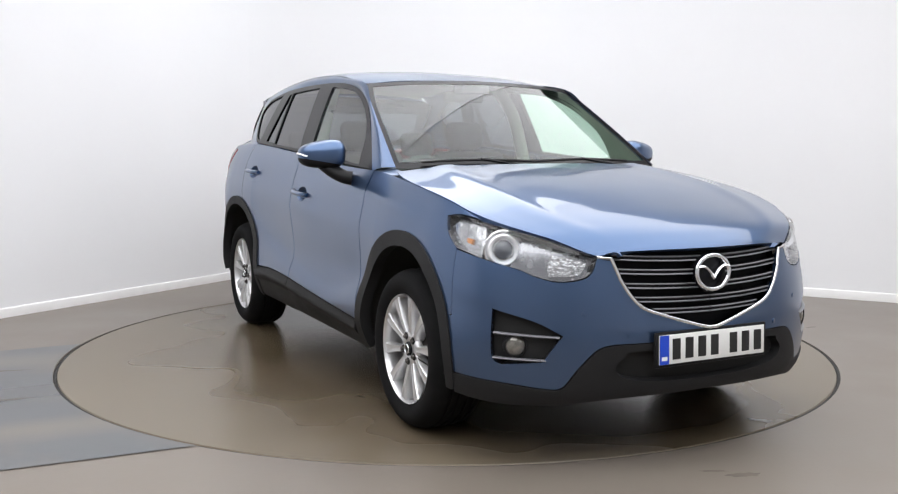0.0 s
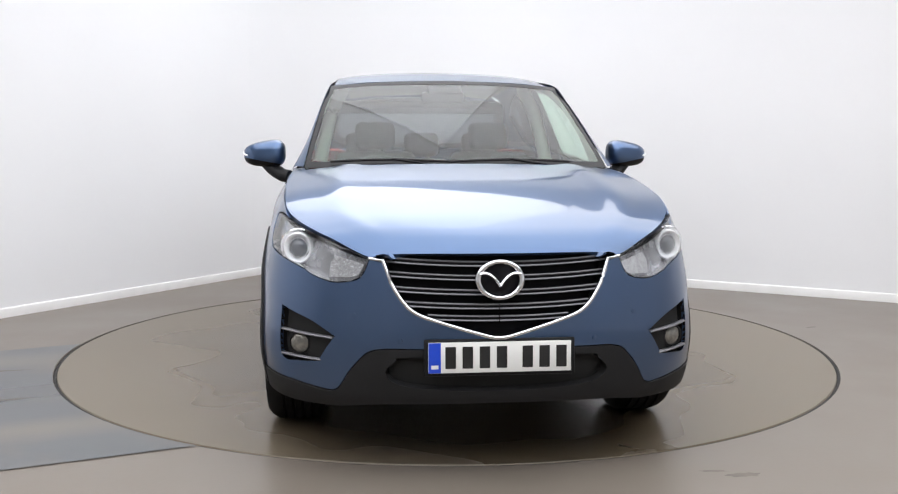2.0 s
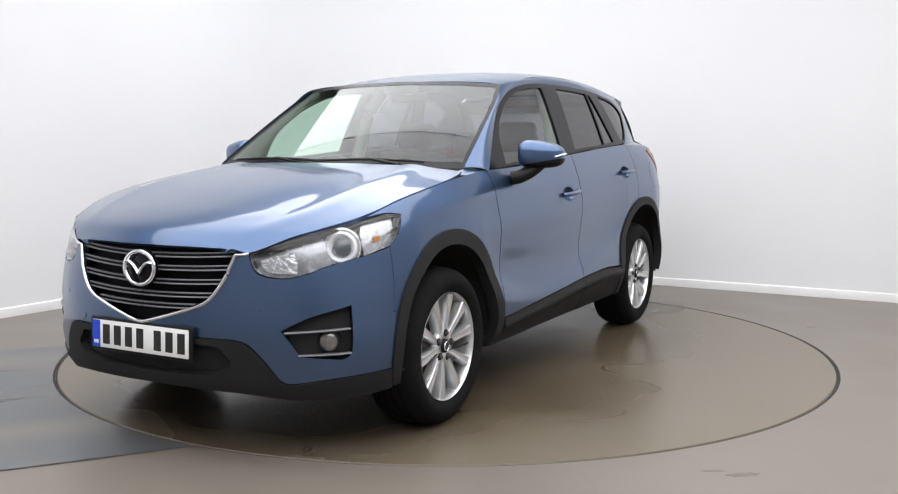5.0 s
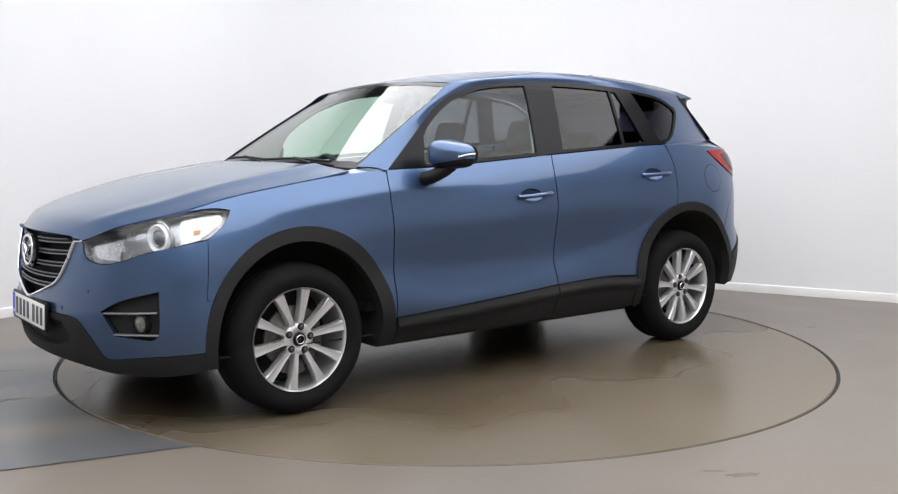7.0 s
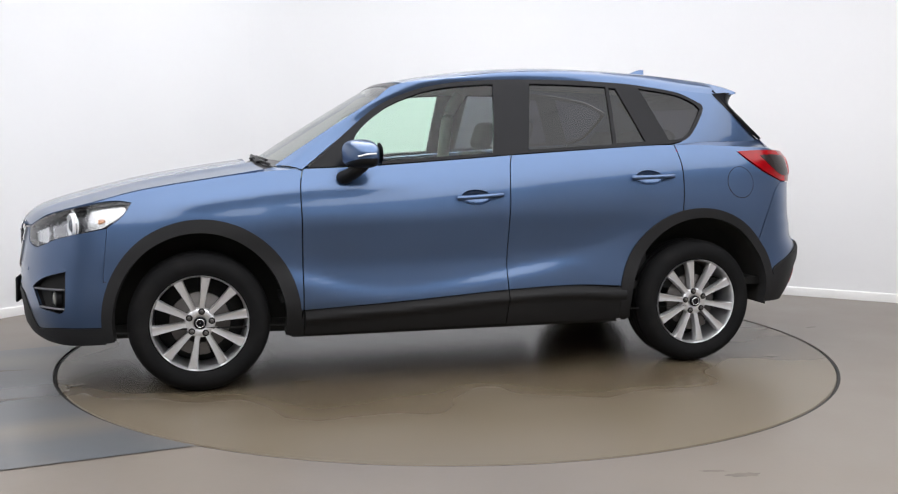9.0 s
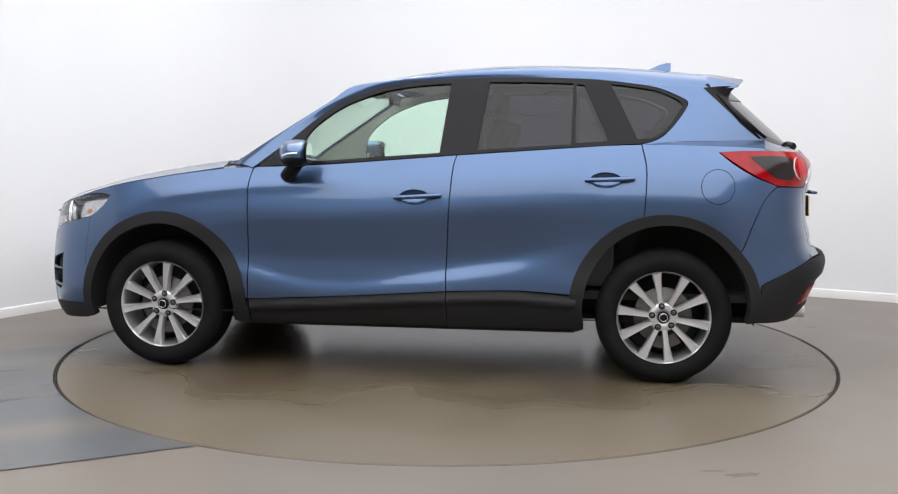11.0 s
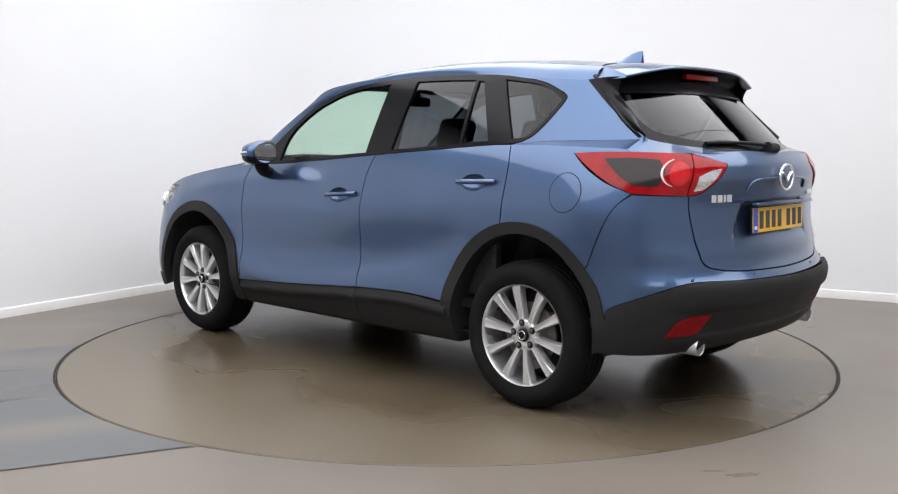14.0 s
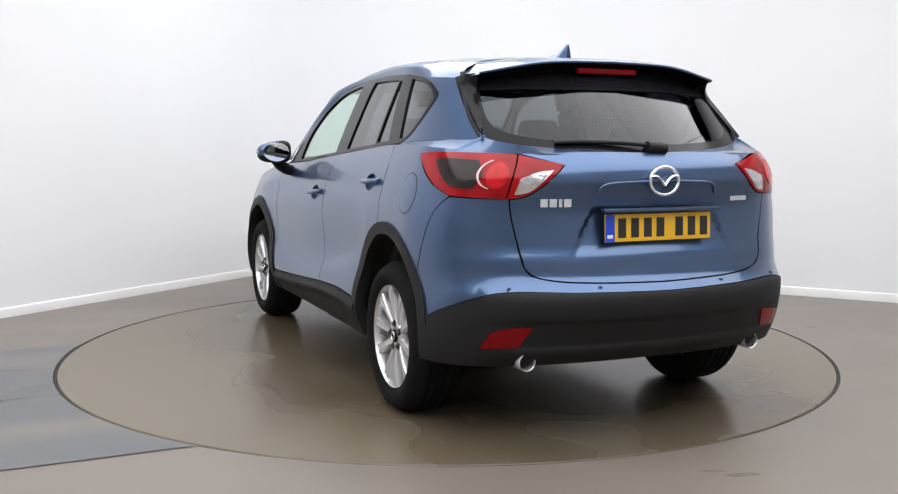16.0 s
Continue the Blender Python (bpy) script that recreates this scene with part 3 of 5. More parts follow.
hood_z = smooth_line([0.8, 1.0, 1.122, 1.324, 1.655, 1.977, 2.10, 2.18, 2.225, 2.25, 2.27], [1.165, 1.142, 1.129, 1.100, 1.041, 0.962, 0.925, 0.893, 0.860, 0.832, 0.80])
HOOD_MID = (1.115, 1.25, 1.50, 1.68, 1.80, 1.93, 2.05, 2.17, 2.225, 2.250)
HOOD_AT = (0.0, 0.12, 0.33, 0.48, 0.58, 0.68, 0.78, 0.90, 0.965, 1.0)


@functools.lru_cache(maxsize=None)
def hood_edges():
    """Smooth x, y, z along the bonnet's outer edge, which follows the wing and the headlamp."""
    ps = [Vector((1.02, 0.765, 1.096)), skin(1.19, 1.070), skin(1.465, 1.028), skin(1.62, 1.000), skin(1.73, 0.976), skin(1.85, 0.943),
          skin(2.05, 0.907), skin(2.20, 0.870), skin(s_front(0.50), 0.813), skin(s_front(0.445), 0.826)]
    raw = [smooth_line(HOOD_AT, [p[k] for p in ps]) for k in range(3)]

    def eased(f):
        def g(p):
            w = 0.10 * ease(0.0, 0.12, p) * (1 - ease(0.80, 0.92, p))
            return (f(p - w) + 2 * f(p - w / 2) + 2 * f(p) + 2 * f(p + w / 2) + f(p + w)) / 8
        return g
    return [eased(f) for f in raw] + [smooth_line(HOOD_AT, HOOD_MID)]


def hood(u, v):
    """The bonnet: u / 1.25 runs from the screen to the nose, v / 0.8 from the middle to the edge; a crease runs along each side."""
    p, q = u / 1.25, v / 0.8
    ex, ey, ez, mx = hood_edges()
    cx = mx(p)
    cz = hood_z(cx)
    x = cx + (ex(p) - cx) * q * q
    z = cz + (ez(p) - cz) * abs(q) ** 3.0
    at = 0.70 + 0.06 * p
    d = (q - at) / 0.085
    z += 0.010 * math.exp(-d * d) * (1 - 0.5 * p) * min(1.0, (1.0 - p) * 6)
    return Vector((x, ey(p) * q, z))


roof_mid = smooth_line([-1.80, -1.5, -1.15, -0.67, -0.29, 0.02, 0.33, 0.5], [1.580, 1.618, 1.650, 1.668, 1.656, 1.622, 1.566, 1.52])


def roof(x, y):
    q = abs(y) / 0.60
    return Vector((x, y, roof_mid(x) - 0.028 * q * q - 0.016 * q ** 6))


def side_glass(x, z):
    """The upper side, from the waist to the roof's edge."""
    b = belt_z(x)
    y = plan_y(x) - 0.102 - 0.36 * (z - b) - 0.010 + 0.02 * max(0.0, (-x - 0.9)) * -1.2
    y -= 0.14 * (z - b) ** 2
    if x < -1.25:
        y -= 0.32 * (x + 1.25) ** 2
    if z > 1.50:
        y -= 1.4 * (z - 1.50) ** 2
    return Vector((x, y, z))


def screen(y, z):
    t = (z - 1.125) / 0.44
    x = 1.03 - 0.70 * t + 0.05 * t * (1 - t) - (0.090 + 0.03 * t) * (y / 0.74) ** 2
    return Vector((x, y, z))


def rear_screen(y, z):
    t = (z - 1.19) / 0.36
    x = -2.10 + 0.40 * t - 0.03 * t * (1 - t) + (0.21 - 0.03 * t) * (y / 0.66) ** 2
    return Vector((x, y, z))


def arch(cx, cz, rx, rz, a0, a1, n=18):
    """Points on a wheel arch, angles in degrees from the front."""
    return [(cx + rx * math.cos(radians(a0 + (a1 - a0) * i / n)), cz + rz * math.sin(radians(a0 + (a1 - a0) * i / n))) for i in range(n + 1)]


# ---------------------------------------------------------------- the car
car = new("car")
tagged(car, "metallic blue family SUV with black lower cladding and silver wheels", "car")

ARCH_F = (1.335, 0.36, 0.478, 0.497)
ARCH_FI = (1.345, 0.35, 0.415, 0.442)
ARCH_R = (-1.352, 0.37, 0.487, 0.503)
ARCH_RI = (-1.362, 0.37, 0.425, 0.450)
SILL_TOP = [(0.90, 0.386), (0.827, 0.393), (0.348, 0.417), (-0.231, 0.456), (-0.60, 0.468), (-0.845, 0.452)]
sill_z = smooth_line([-0.845, -0.60, -0.231, 0.348, 0.827, 0.90], [0.452, 0.468, 0.456, 0.417, 0.393, 0.386])
GAP = 0.0035


def arch_angle(a, z):
    return math.degrees(math.asin((z - a[1]) / a[3]))


def sill_skin(x, z):
    """The sill cladding: a rounded ledge below its upper edge."""
    p = skin(x, z)
    p.y += 0.016 * math.exp(-((z - sill_z(min(max(x, -0.845), 0.90)) + 0.045) / 0.022) ** 2)
    return p


def build_body():
    for side in (1, -1):
        sd = (side,)
        # front wing
        a0, a1 = arch_angle(ARCH_F, 0.56), 180 - arch_angle(ARCH_F, 0.40)
        wing = outline(arch(*ARCH_F, a0, a1), [(0.848, 0.395), (0.848, 0.80), (0.851, 1.00), (0.835, 1.098)],
                       [(0.835, 1.098), (1.0, 1.087), (1.19, 1.065), (1.465, 1.023), (1.62, 0.995), (1.73, 0.971), (1.82, 0.948), (1.86, 0.938)],
                       [(1.86, 0.938), (1.74, 0.950), (1.655, 0.941)], [(1.655, 0.941), (1.70, 0.875), (1.775, 0.822)], [(1.775, 0.822), (1.797, 0.57)])
        panel("front_wing", skin, wing, PAINT, car, sides=sd, h=0.022)
        # doors
        fd = outline([(0.842, 0.40), (0.842, 0.80), (0.845, 1.00), (0.829, 1.097)], [(0.829, 1.097), (0.50, 1.108), (0.20, 1.128), (-0.272, 1.163)],
                     [(-0.272, 1.163), (-0.252, 1.05), (-0.228, 0.60), (-0.230, 0.460)], [(-0.230, 0.460), (0.348, 0.421), (0.842, 0.396)])
        door = panel("front_door", skin, fd, PAINT, car, holes=(cup_hole(-0.08, 0.951),), sides=sd, h=0.022)
        build_handle(door, -0.08, 0.951, side, 0.06)
        rd = outline([(-0.236, 0.460), (-0.234, 0.60), (-0.258, 1.05), (-0.278, 1.163)], [(-0.278, 1.163), (-0.62, 1.186), (-1.05, 1.214), (-1.222, 1.219)],
                     [(-1.222, 1.219), (-1.246, 1.10), (-1.243, 0.95), (-1.237, ARCH_R[1] + ARCH_R[3] * 0.972 + 0.004)],
                     arch(*ARCH_R, 76.5, arch_angle(ARCH_R, 0.46)), [(-0.873, 0.458), (-0.60, 0.472), (-0.236, 0.460)])
        door = panel("rear_door", skin, rd, PAINT, car, holes=(cup_hole(-1.067, 1.046),), sides=sd, h=0.022)
        build_handle(door, -1.067, 1.046, side, 0.03)
        # rear wing, below the waist
        q = outline(arch(*ARCH_R, 77.3, 140), [(-1.735, 0.70), (-1.79, 0.83), (-1.86, 0.955), (-1.93, 1.015)], [(-1.93, 1.015), (-1.885, 1.029), (-1.796, 1.060), (-1.695, 1.117), (-1.607, 1.183)],
                    [(-1.607, 1.183), (-1.75, 1.190), (-1.95, 1.188)], [(-1.95, 1.188), (-1.88, 1.202), (-1.6, 1.213), (-1.4, 1.219), (-1.228, 1.2195)],
                    [(-1.228, 1.2195), (-1.252, 1.10), (-1.249, 0.95), (-1.243, ARCH_R[1] + ARCH_R[3] * 0.974 + 0.004)])
        wing = panel("rear_wing", skin, q, PAINT, car, sides=sd, depth=0.0)
        cap = [(-1.605 + 0.088 * math.cos(k * math.pi / 16), 1.013 + 0.088 * math.sin(k * math.pi / 16)) for k in range(32)]
        if side == 1:
            panel("fuel_flap_gap", skin, [Vector(p) for p in cap], BLACK, wing, lift=0.0006, depth=0, sides=sd)
            panel("fuel_flap", skin, [Vector((-1.605 + (x + 1.605) * 0.955, 1.013 + (z - 1.013) * 0.955)) for x, z in cap], PAINT, wing, lift=0.0013, depth=0, sides=sd)
        # sill and arch cladding
        for nm, x0, x1 in (("front_sill_cladding", 0.838, -0.231), ("rear_sill_cladding", -0.236, -0.905)):
            pts = [(x0 + (x1 - x0) * i / 12, sill_z(max(x0 + (x1 - x0) * i / 12, -0.86)) - 0.002) for i in range(13)]
            panel(nm, sill_skin, outline(pts, [(x1, 0.27), (x0, 0.264)]), CLAD, car, lift=0.004, depth=0.03, sides=sd, h=0.02)
        panel("front_arch_trim", skin, outline(arch(*ARCH_F, arch_angle(ARCH_F, 0.348), 90), arch(*ARCH_F, 90, 182), [(0.846, 0.385), (0.846, 0.266)], [(0.846, 0.266), (0.915, 0.266)],
                                               arch(*ARCH_FI, 190, 90), arch(*ARCH_FI, 90, -10), [(1.753, 0.275), (1.80, 0.275), (1.812, 0.345)]),
              CLAD, car, lift=0.009, depth=0.05, sides=sd)
        panel("rear_arch_trim", skin, outline(arch(*ARCH_R, 10, 90), arch(*ARCH_R, 90, 165), [(-1.835, 0.478), (-1.80, 0.33)], [(-1.80, 0.33), (-1.782, 0.33)],
                                              arch(*ARCH_RI, 185, 90), arch(*ARCH_RI, 90, -12), [(-0.945, 0.276), (-0.89, 0.276), (-0.873, 0.450)]),
              CLAD, car, lift=0.009, depth=0.05, sides=sd)
        # sides of the upper body
        trim = [(0.805, 1.102), (0.615, 1.269), (0.426, 1.418), (0.234, 1.503), (0.04, 1.547), (-0.235, 1.571), (-0.60, 1.576), (-0.90, 1.566), (-1.05, 1.553), (-1.29, 1.515), (-1.415, 1.465)]
        rear_corner = [(-1.415, 1.465), (-1.455, 1.425), (-1.36, 1.294), (-1.29, 1.245), (-1.215, 1.226)]
        low = [(-1.215, 1.226), (-1.05, 1.217), (-0.62, 1.191), (-0.277, 1.168), (0.327, 1.125), (0.805, 1.102)]
        gf = outline([(0.585, 1.122), (0.545, 1.275), (0.40, 1.402), (0.25, 1.472), (0.109, 1.513), (-0.06, 1.536), (-0.222, 1.546)], [(-0.222, 1.546), (-0.180, 1.176)], [(-0.180, 1.176), (0.25, 1.147), (0.585, 1.122)])
        gr = outline([(-0.378, 1.192), (-0.430, 1.552)], [(-0.430, 1.552), (-0.65, 1.549), (-0.872, 1.540)], [(-0.872, 1.540), (-0.868, 1.222)], [(-0.868, 1.222), (-0.378, 1.192)])
        gs = outline([(-0.888, 1.228), (-0.890, 1.535)], [(-0.890, 1.535), (-0.930, 1.532)], [(-0.930, 1.532), (-1.062, 1.238)], [(-1.062, 1.238), (-0.888, 1.228)])
        gq = outline([(-1.205, 1.247), (-1.068, 1.535)], [(-1.068, 1.535), (-1.28, 1.502), (-1.395, 1.457), (-1.435, 1.422)], [(-1.435, 1.422), (-1.35, 1.305), (-1.285, 1.258), (-1.205, 1.247)])
        panel("window_trim", side_glass, outline(trim, rear_corner, low), GLOSS_BLACK, car, holes=(gf, gr, gs, gq), depth=0.02, lift=0.002, sides=sd, label="gloss black window surround")
        for nm, g, mt in (("front_door_window", gf, CLEAR), ("rear_door_window", gr, TINT), ("rear_door_fixed_window", gs, TINT), ("rear_quarter_window", gq, TINT)):
            w = panel(nm, side_glass, g, mt, car, depth=0, lift=-0.006, sides=sd, h=0.06, label="clear greenish glass" if mt is CLEAR else "dark tinted glass")
        # pillar and roof edge
        trim3 = [side_glass(x, z) for x, z in trim]
        inner = [tuple(screen(y, z) + Vector((0.006, 0.004, 0.004))) for y, z in ((0.744, 1.110), (0.718, 1.225), (0.687, 1.345), (0.655, 1.453), (0.622, 1.536))] + [tuple(roof(x, y) + Vector((0, 0.003, -0.001))) for x, y in ((-0.05, 0.588), (-0.30, 0.581), (-0.70, 0.576), (-1.10, 0.566), (-1.35, 0.556), (-1.56, 0.541))]
        outer = [(0.835, 0.812, 1.096)] + [tuple(p) for p in trim3[1:8]] + [tuple(side_glass(-1.05, 1.556)), tuple(side_glass(-1.29, 1.524)), tuple(side_glass(-1.575, 1.510))]
        mid = []
        for a, b in zip(inner, outer):
            p, r = Vector(a), Vector(b)
            n = Vector((0.25, 0.75, 0.75)).normalized()
            mid.append(tuple((p + r) / 2 + n * 0.012))
        loft("roof_side_rail", [inner, mid, outer], PAINT, car, n=60, across=4, side=side)
        lining = [[tuple(Vector(p) + Vector((-0.022, -0.014, -0.012))) for p in inner[:8]],
                  [tuple(side_glass(x, z) + Vector((0.0, -0.022, 0))) for x, z in ((0.585, 1.122), (0.545, 1.275), (0.40, 1.402), (0.25, 1.472), (0.109, 1.513), (-0.06, 1.536), (-0.222, 1.546), (-0.65, 1.549))]]
        loft("pillar_lining", lining, LINING, car, n=24, across=3, side=side)
        dp = outline([(-1.05, 1.556), (-1.29, 1.519), (-1.418, 1.469)], [(-1.418, 1.469), (-1.459, 1.425), (-1.363, 1.290), (-1.292, 1.241), (-1.215, 1.2195)],
                     [(-1.215, 1.2195), (-1.4, 1.236), (-1.6, 1.240), (-1.86, 1.245)], [(-1.86, 1.245), (-1.850, 1.25), (-1.70, 1.365), (-1.59, 1.465), (-1.540, 1.512)], [(-1.540, 1.512), (-1.3, 1.530), (-1.05, 1.556)])
        loft("rear_shoulder", [[tuple(skin(x, z)) for x, z in ((-1.228, 1.2195), (-1.4, 1.219), (-1.6, 1.213), (-1.75, 1.208), (-1.88, 1.202))],
                               [tuple(side_glass(x, z)) for x, z in ((-1.222, 1.2200), (-1.4, 1.235), (-1.6, 1.239), (-1.74, 1.242), (-1.86, 1.244))]], PAINT, car, n=30, across=3, side=side)
        panel("rear_pillar", side_glass, dp, PAINT, car, depth=0, sides=sd)
        build_tail_light(side)
        build_headlamp(side)
        build_fog(side)
        build_mirror(side)
    both = (1, -1)
    # front bumper
    fog = fog_outline()
    top = outline(fr((0, 0.528), (0.05, 0.533), (0.218, 0.581), (0.322, 0.622), (0.39, 0.70), (0.425, 0.765), (0.450, 0.795)), fr((0.450, 0.795), (0.497, 0.803)),
                  fr((0.497, 0.803), (0.51, 0.755), (0.54, 0.728), (0.62, 0.716), (0.70, 0.735), (0.77, 0.765)) + [(1.778, 0.818)], [(1.778, 0.818), (1.800, 0.565)],
                  [(1.800, 0.565), (1.772, 0.562)], arch(*ARCH_F, arch_angle(ARCH_F, 0.56), arch_angle(ARCH_F, 0.346), 8), [(1.815, 0.345)] + fr((0.78, 0.335), (0.66, 0.318)), fr((0.66, 0.318), (0.598, 0.322), (0.54, 0.40), (0.476, 0.470), (0.41, 0.487)), fr((0.41, 0.487), (0.0, 0.490)))
    panel("front_bumper", skin, top, PAINT, car, holes=(fog,), sides=both, h=0.03)
    lower = outline(fr((0.0, 0.486), (0.41, 0.483)), fr((0.41, 0.483), (0.473, 0.466), (0.537, 0.396), (0.596, 0.318), (0.66, 0.314)), fr((0.66, 0.314), (0.78, 0.331)) + [(1.812, 0.341)],
                    [(1.812, 0.341), (1.80, 0.262)], [(1.80, 0.262)] + fr((0.78, 0.248), (0.60, 0.25)), fr((0.60, 0.25), (0.40, 0.275), (0.0, 0.285)),
                    fr((0.0, 0.285), (0.0, 0.332)), fr((0.0, 0.332), (0.20, 0.335), (0.36, 0.352), (0.41, 0.395), (0.375, 0.44), (0.33, 0.458), (0.0, 0.462)))
    panel("lower_bumper_trim", skin, lower, CLAD, car, lift=0.006, depth=0.05, sides=both, h=0.03, label="grained black plastic lower bumper")
    build_air_intake()
    build_grille()
    # bonnet
    bon = [Vector(p) for p in ((0.0, 0.0), (1.25, 0.0), (1.25, 0.798), (0.0, 0.798))]
    panel("bonnet", hood, bon, PAINT, car, sides=both, depth=0.02, h=0.02)
    # scuttle between bonnet and windscreen
    loft("scuttle", [[(1.13, -0.0, 1.105), (1.10, 0.40, 1.095), (1.04, 0.70, 1.075)], [(1.03, 0.0, 1.128), (1.00, 0.40, 1.122), (0.945, 0.735, 1.103)]], BLACK, car, n=16, across=2)
    loft("scuttle", [[(1.13, -0.0, 1.105), (1.10, 0.40, 1.095), (1.04, 0.70, 1.075)], [(1.03, 0.0, 1.128), (1.00, 0.40, 1.122), (0.945, 0.735, 1.103)]], BLACK, car, n=16, across=2, side=-1)
    for side in (1, -1):
        loft("wing_corner", [[(1.08, 0.735, 1.085), (1.01, 0.738, 1.098), (0.945, 0.748, 1.109), (0.890, 0.775, 1.105)], [tuple(skin(1.05, 1.080)), tuple(skin(0.98, 1.087)), tuple(skin(0.90, 1.093)), tuple(skin(0.84, 1.096))]],
             PAINT, car, n=16, across=3, side=side)
    # glass fore and aft
    ws = outline([(0.0, 1.118), (0.45, 1.112), (0.742, 1.106)], [(0.742, 1.106), (0.715, 1.23), (0.665, 1.42), (0.622, 1.536)], [(0.622, 1.536), (0.35, 1.556), (0.0, 1.566)])
    w = panel("windscreen", screen, ws, CLEAR, car, depth=0, sides=both, h=0.06, label="clear greenish windscreen glass")
    edge = outline([(0.0, 1.118), (0.45, 1.112), (0.744, 1.106)], [(0.744, 1.106), (0.717, 1.23), (0.667, 1.42), (0.624, 1.538)], [(0.624, 1.538), (0.35, 1.558), (0.0, 1.568)],
                   [(0.0, 1.568), (0.0, 1.548)], [(0.0, 1.548), (0.35, 1.540), (0.600, 1.520)], [(0.600, 1.520), (0.645, 1.42), (0.695, 1.23), (0.715, 1.135)], [(0.715, 1.135), (0.45, 1.140), (0.0, 1.146)], [(0.0, 1.146), (0.0, 1.118)])
    panel("windscreen_border", screen, edge, GLOSS_BLACK, car, depth=0, lift=0.0015, sides=both, h=0.04)
    rw = outline([(0.0, 1.188), (0.30, 1.198), (0.55, 1.222), (0.660, 1.258)], [(0.660, 1.258), (0.668, 1.34), (0.648, 1.45), (0.62, 1.535)], [(0.62, 1.535), (0.30, 1.55), (0.0, 1.556)])
    w = panel("rear_window", rear_screen, rw, TINT, car, depth=0, sides=both, h=0.06, label="dark tinted rear window")
    edge = outline([(0.0, 1.186), (0.30, 1.196), (0.55, 1.220), (0.664, 1.256)], [(0.664, 1.256), (0.672, 1.34), (0.652, 1.45), (0.624, 1.535)], [(0.624, 1.535), (0.55, 1.54)],
                   [(0.55, 1.54), (0.585, 1.45), (0.605, 1.34), (0.59, 1.285)], [(0.59, 1.285), (0.50, 1.252), (0.30, 1.228), (0.0, 1.218)], [(0.0, 1.218), (0.0, 1.186)])
    panel("rear_window_border", rear_screen, edge, GLOSS_BLACK, car, depth=0.01, lift=0.002, sides=both, h=0.04)
    band = outline([(0.0, 1.455), (0.30, 1.455), (0.60, 1.450)], [(0.60, 1.450), (0.615, 1.535)], [(0.615, 1.535), (0.30, 1.55), (0.0, 1.556)])
    panel("spoiler_shade_band", rear_screen, band, GLOSS_BLACK, car, depth=0.01, lift=0.004, sides=both, h=0.06)
    # roof
    rf = outline([(0.325, 0.0), (0.307, 0.30), (0.245, 0.606)], [(0.245, 0.606), (-0.05, 0.588), (-0.30, 0.581), (-0.70, 0.576), (-1.10, 0.566), (-1.35, 0.556), (-1.545, 0.541)], [(-1.545, 0.541), (-1.50, 0.40), (-1.485, 0.0)])
    panel("roof", roof, rf, PAINT, car, sides=both, depth=0.012, h=0.045)
    for side in (1, -1):
        ditch = [tuple(roof(x, y + 0.002)) for x, y in ((0.245, 0.606), (-0.05, 0.588), (-0.30, 0.581), (-0.70, 0.576), (-1.10, 0.566), (-1.35, 0.556), (-1.54, 0.541))]
        bm = bmesh.new()
        tube(bm, [(x, y * side, z - 0.003) for x, y, z in ditch], 0.003, 6)
        part("roof_gutter_strip", bm, BLACK, car, smooth=60)
    build_spoiler()
    build_tailgate()
    build_rear_bumper()
    # dark inner shell behind the shut lines
    for side in (1, -1):
        wells = [[Vector(p) for p in arch(a[0], a[1] - 0.02, a[2] - 0.01, a[3] - 0.01, -14, 194, 30)] for a in (ARCH_F, ARCH_R)]
        hull = outline([(2.85, 0.30), (2.85, 0.50)], fr((0.0, 0.50), (0.24, 0.56), (0.33, 0.60), (0.40, 0.70), (0.46, 0.78), (0.515, 0.78), (0.52, 0.70), (0.62, 0.69), (0.75, 0.73)) + [(1.74, 0.80)],
                       [(1.74, 0.80), (1.64, 0.92), (1.465, 1.03), (1.19, 1.055), (0.80, 1.07), (0.3, 1.095), (-0.28, 1.14), (-1.2, 1.19), (-1.58, 1.18), (-1.68, 1.07), (-1.86, 0.99)],
                       [(-1.86, 0.99)] + rr((0.66, 0.98), (0.58, 0.99), (0.0, 1.0)), [(-2.83, 1.0), (-2.83, 0.34)], rr((0.0, 0.34), (0.4, 0.34), (0.75, 0.34)), rr((0.75, 0.34)) + [(-0.9, 0.30), (0.8, 0.30), (1.75, 0.30)] + fr((0.6, 0.30), (0.0, 0.30)))
        panel("inner_body", skin, hull, DARK, car, holes=[[Vector((p.x, max(p.y, 0.31))) for p in w] for w in wells], lift=-0.03, depth=0, sides=(side,), h=0.06, label="dark inner body")
    build_underbody()


def cup_hole(x, z):
    return [Vector((x + 0.02 + 0.080 * math.cos(2 * math.pi * i / 28), z - 0.004 + 0.040 * math.sin(2 * math.pi * i / 28))) for i in range(28)]


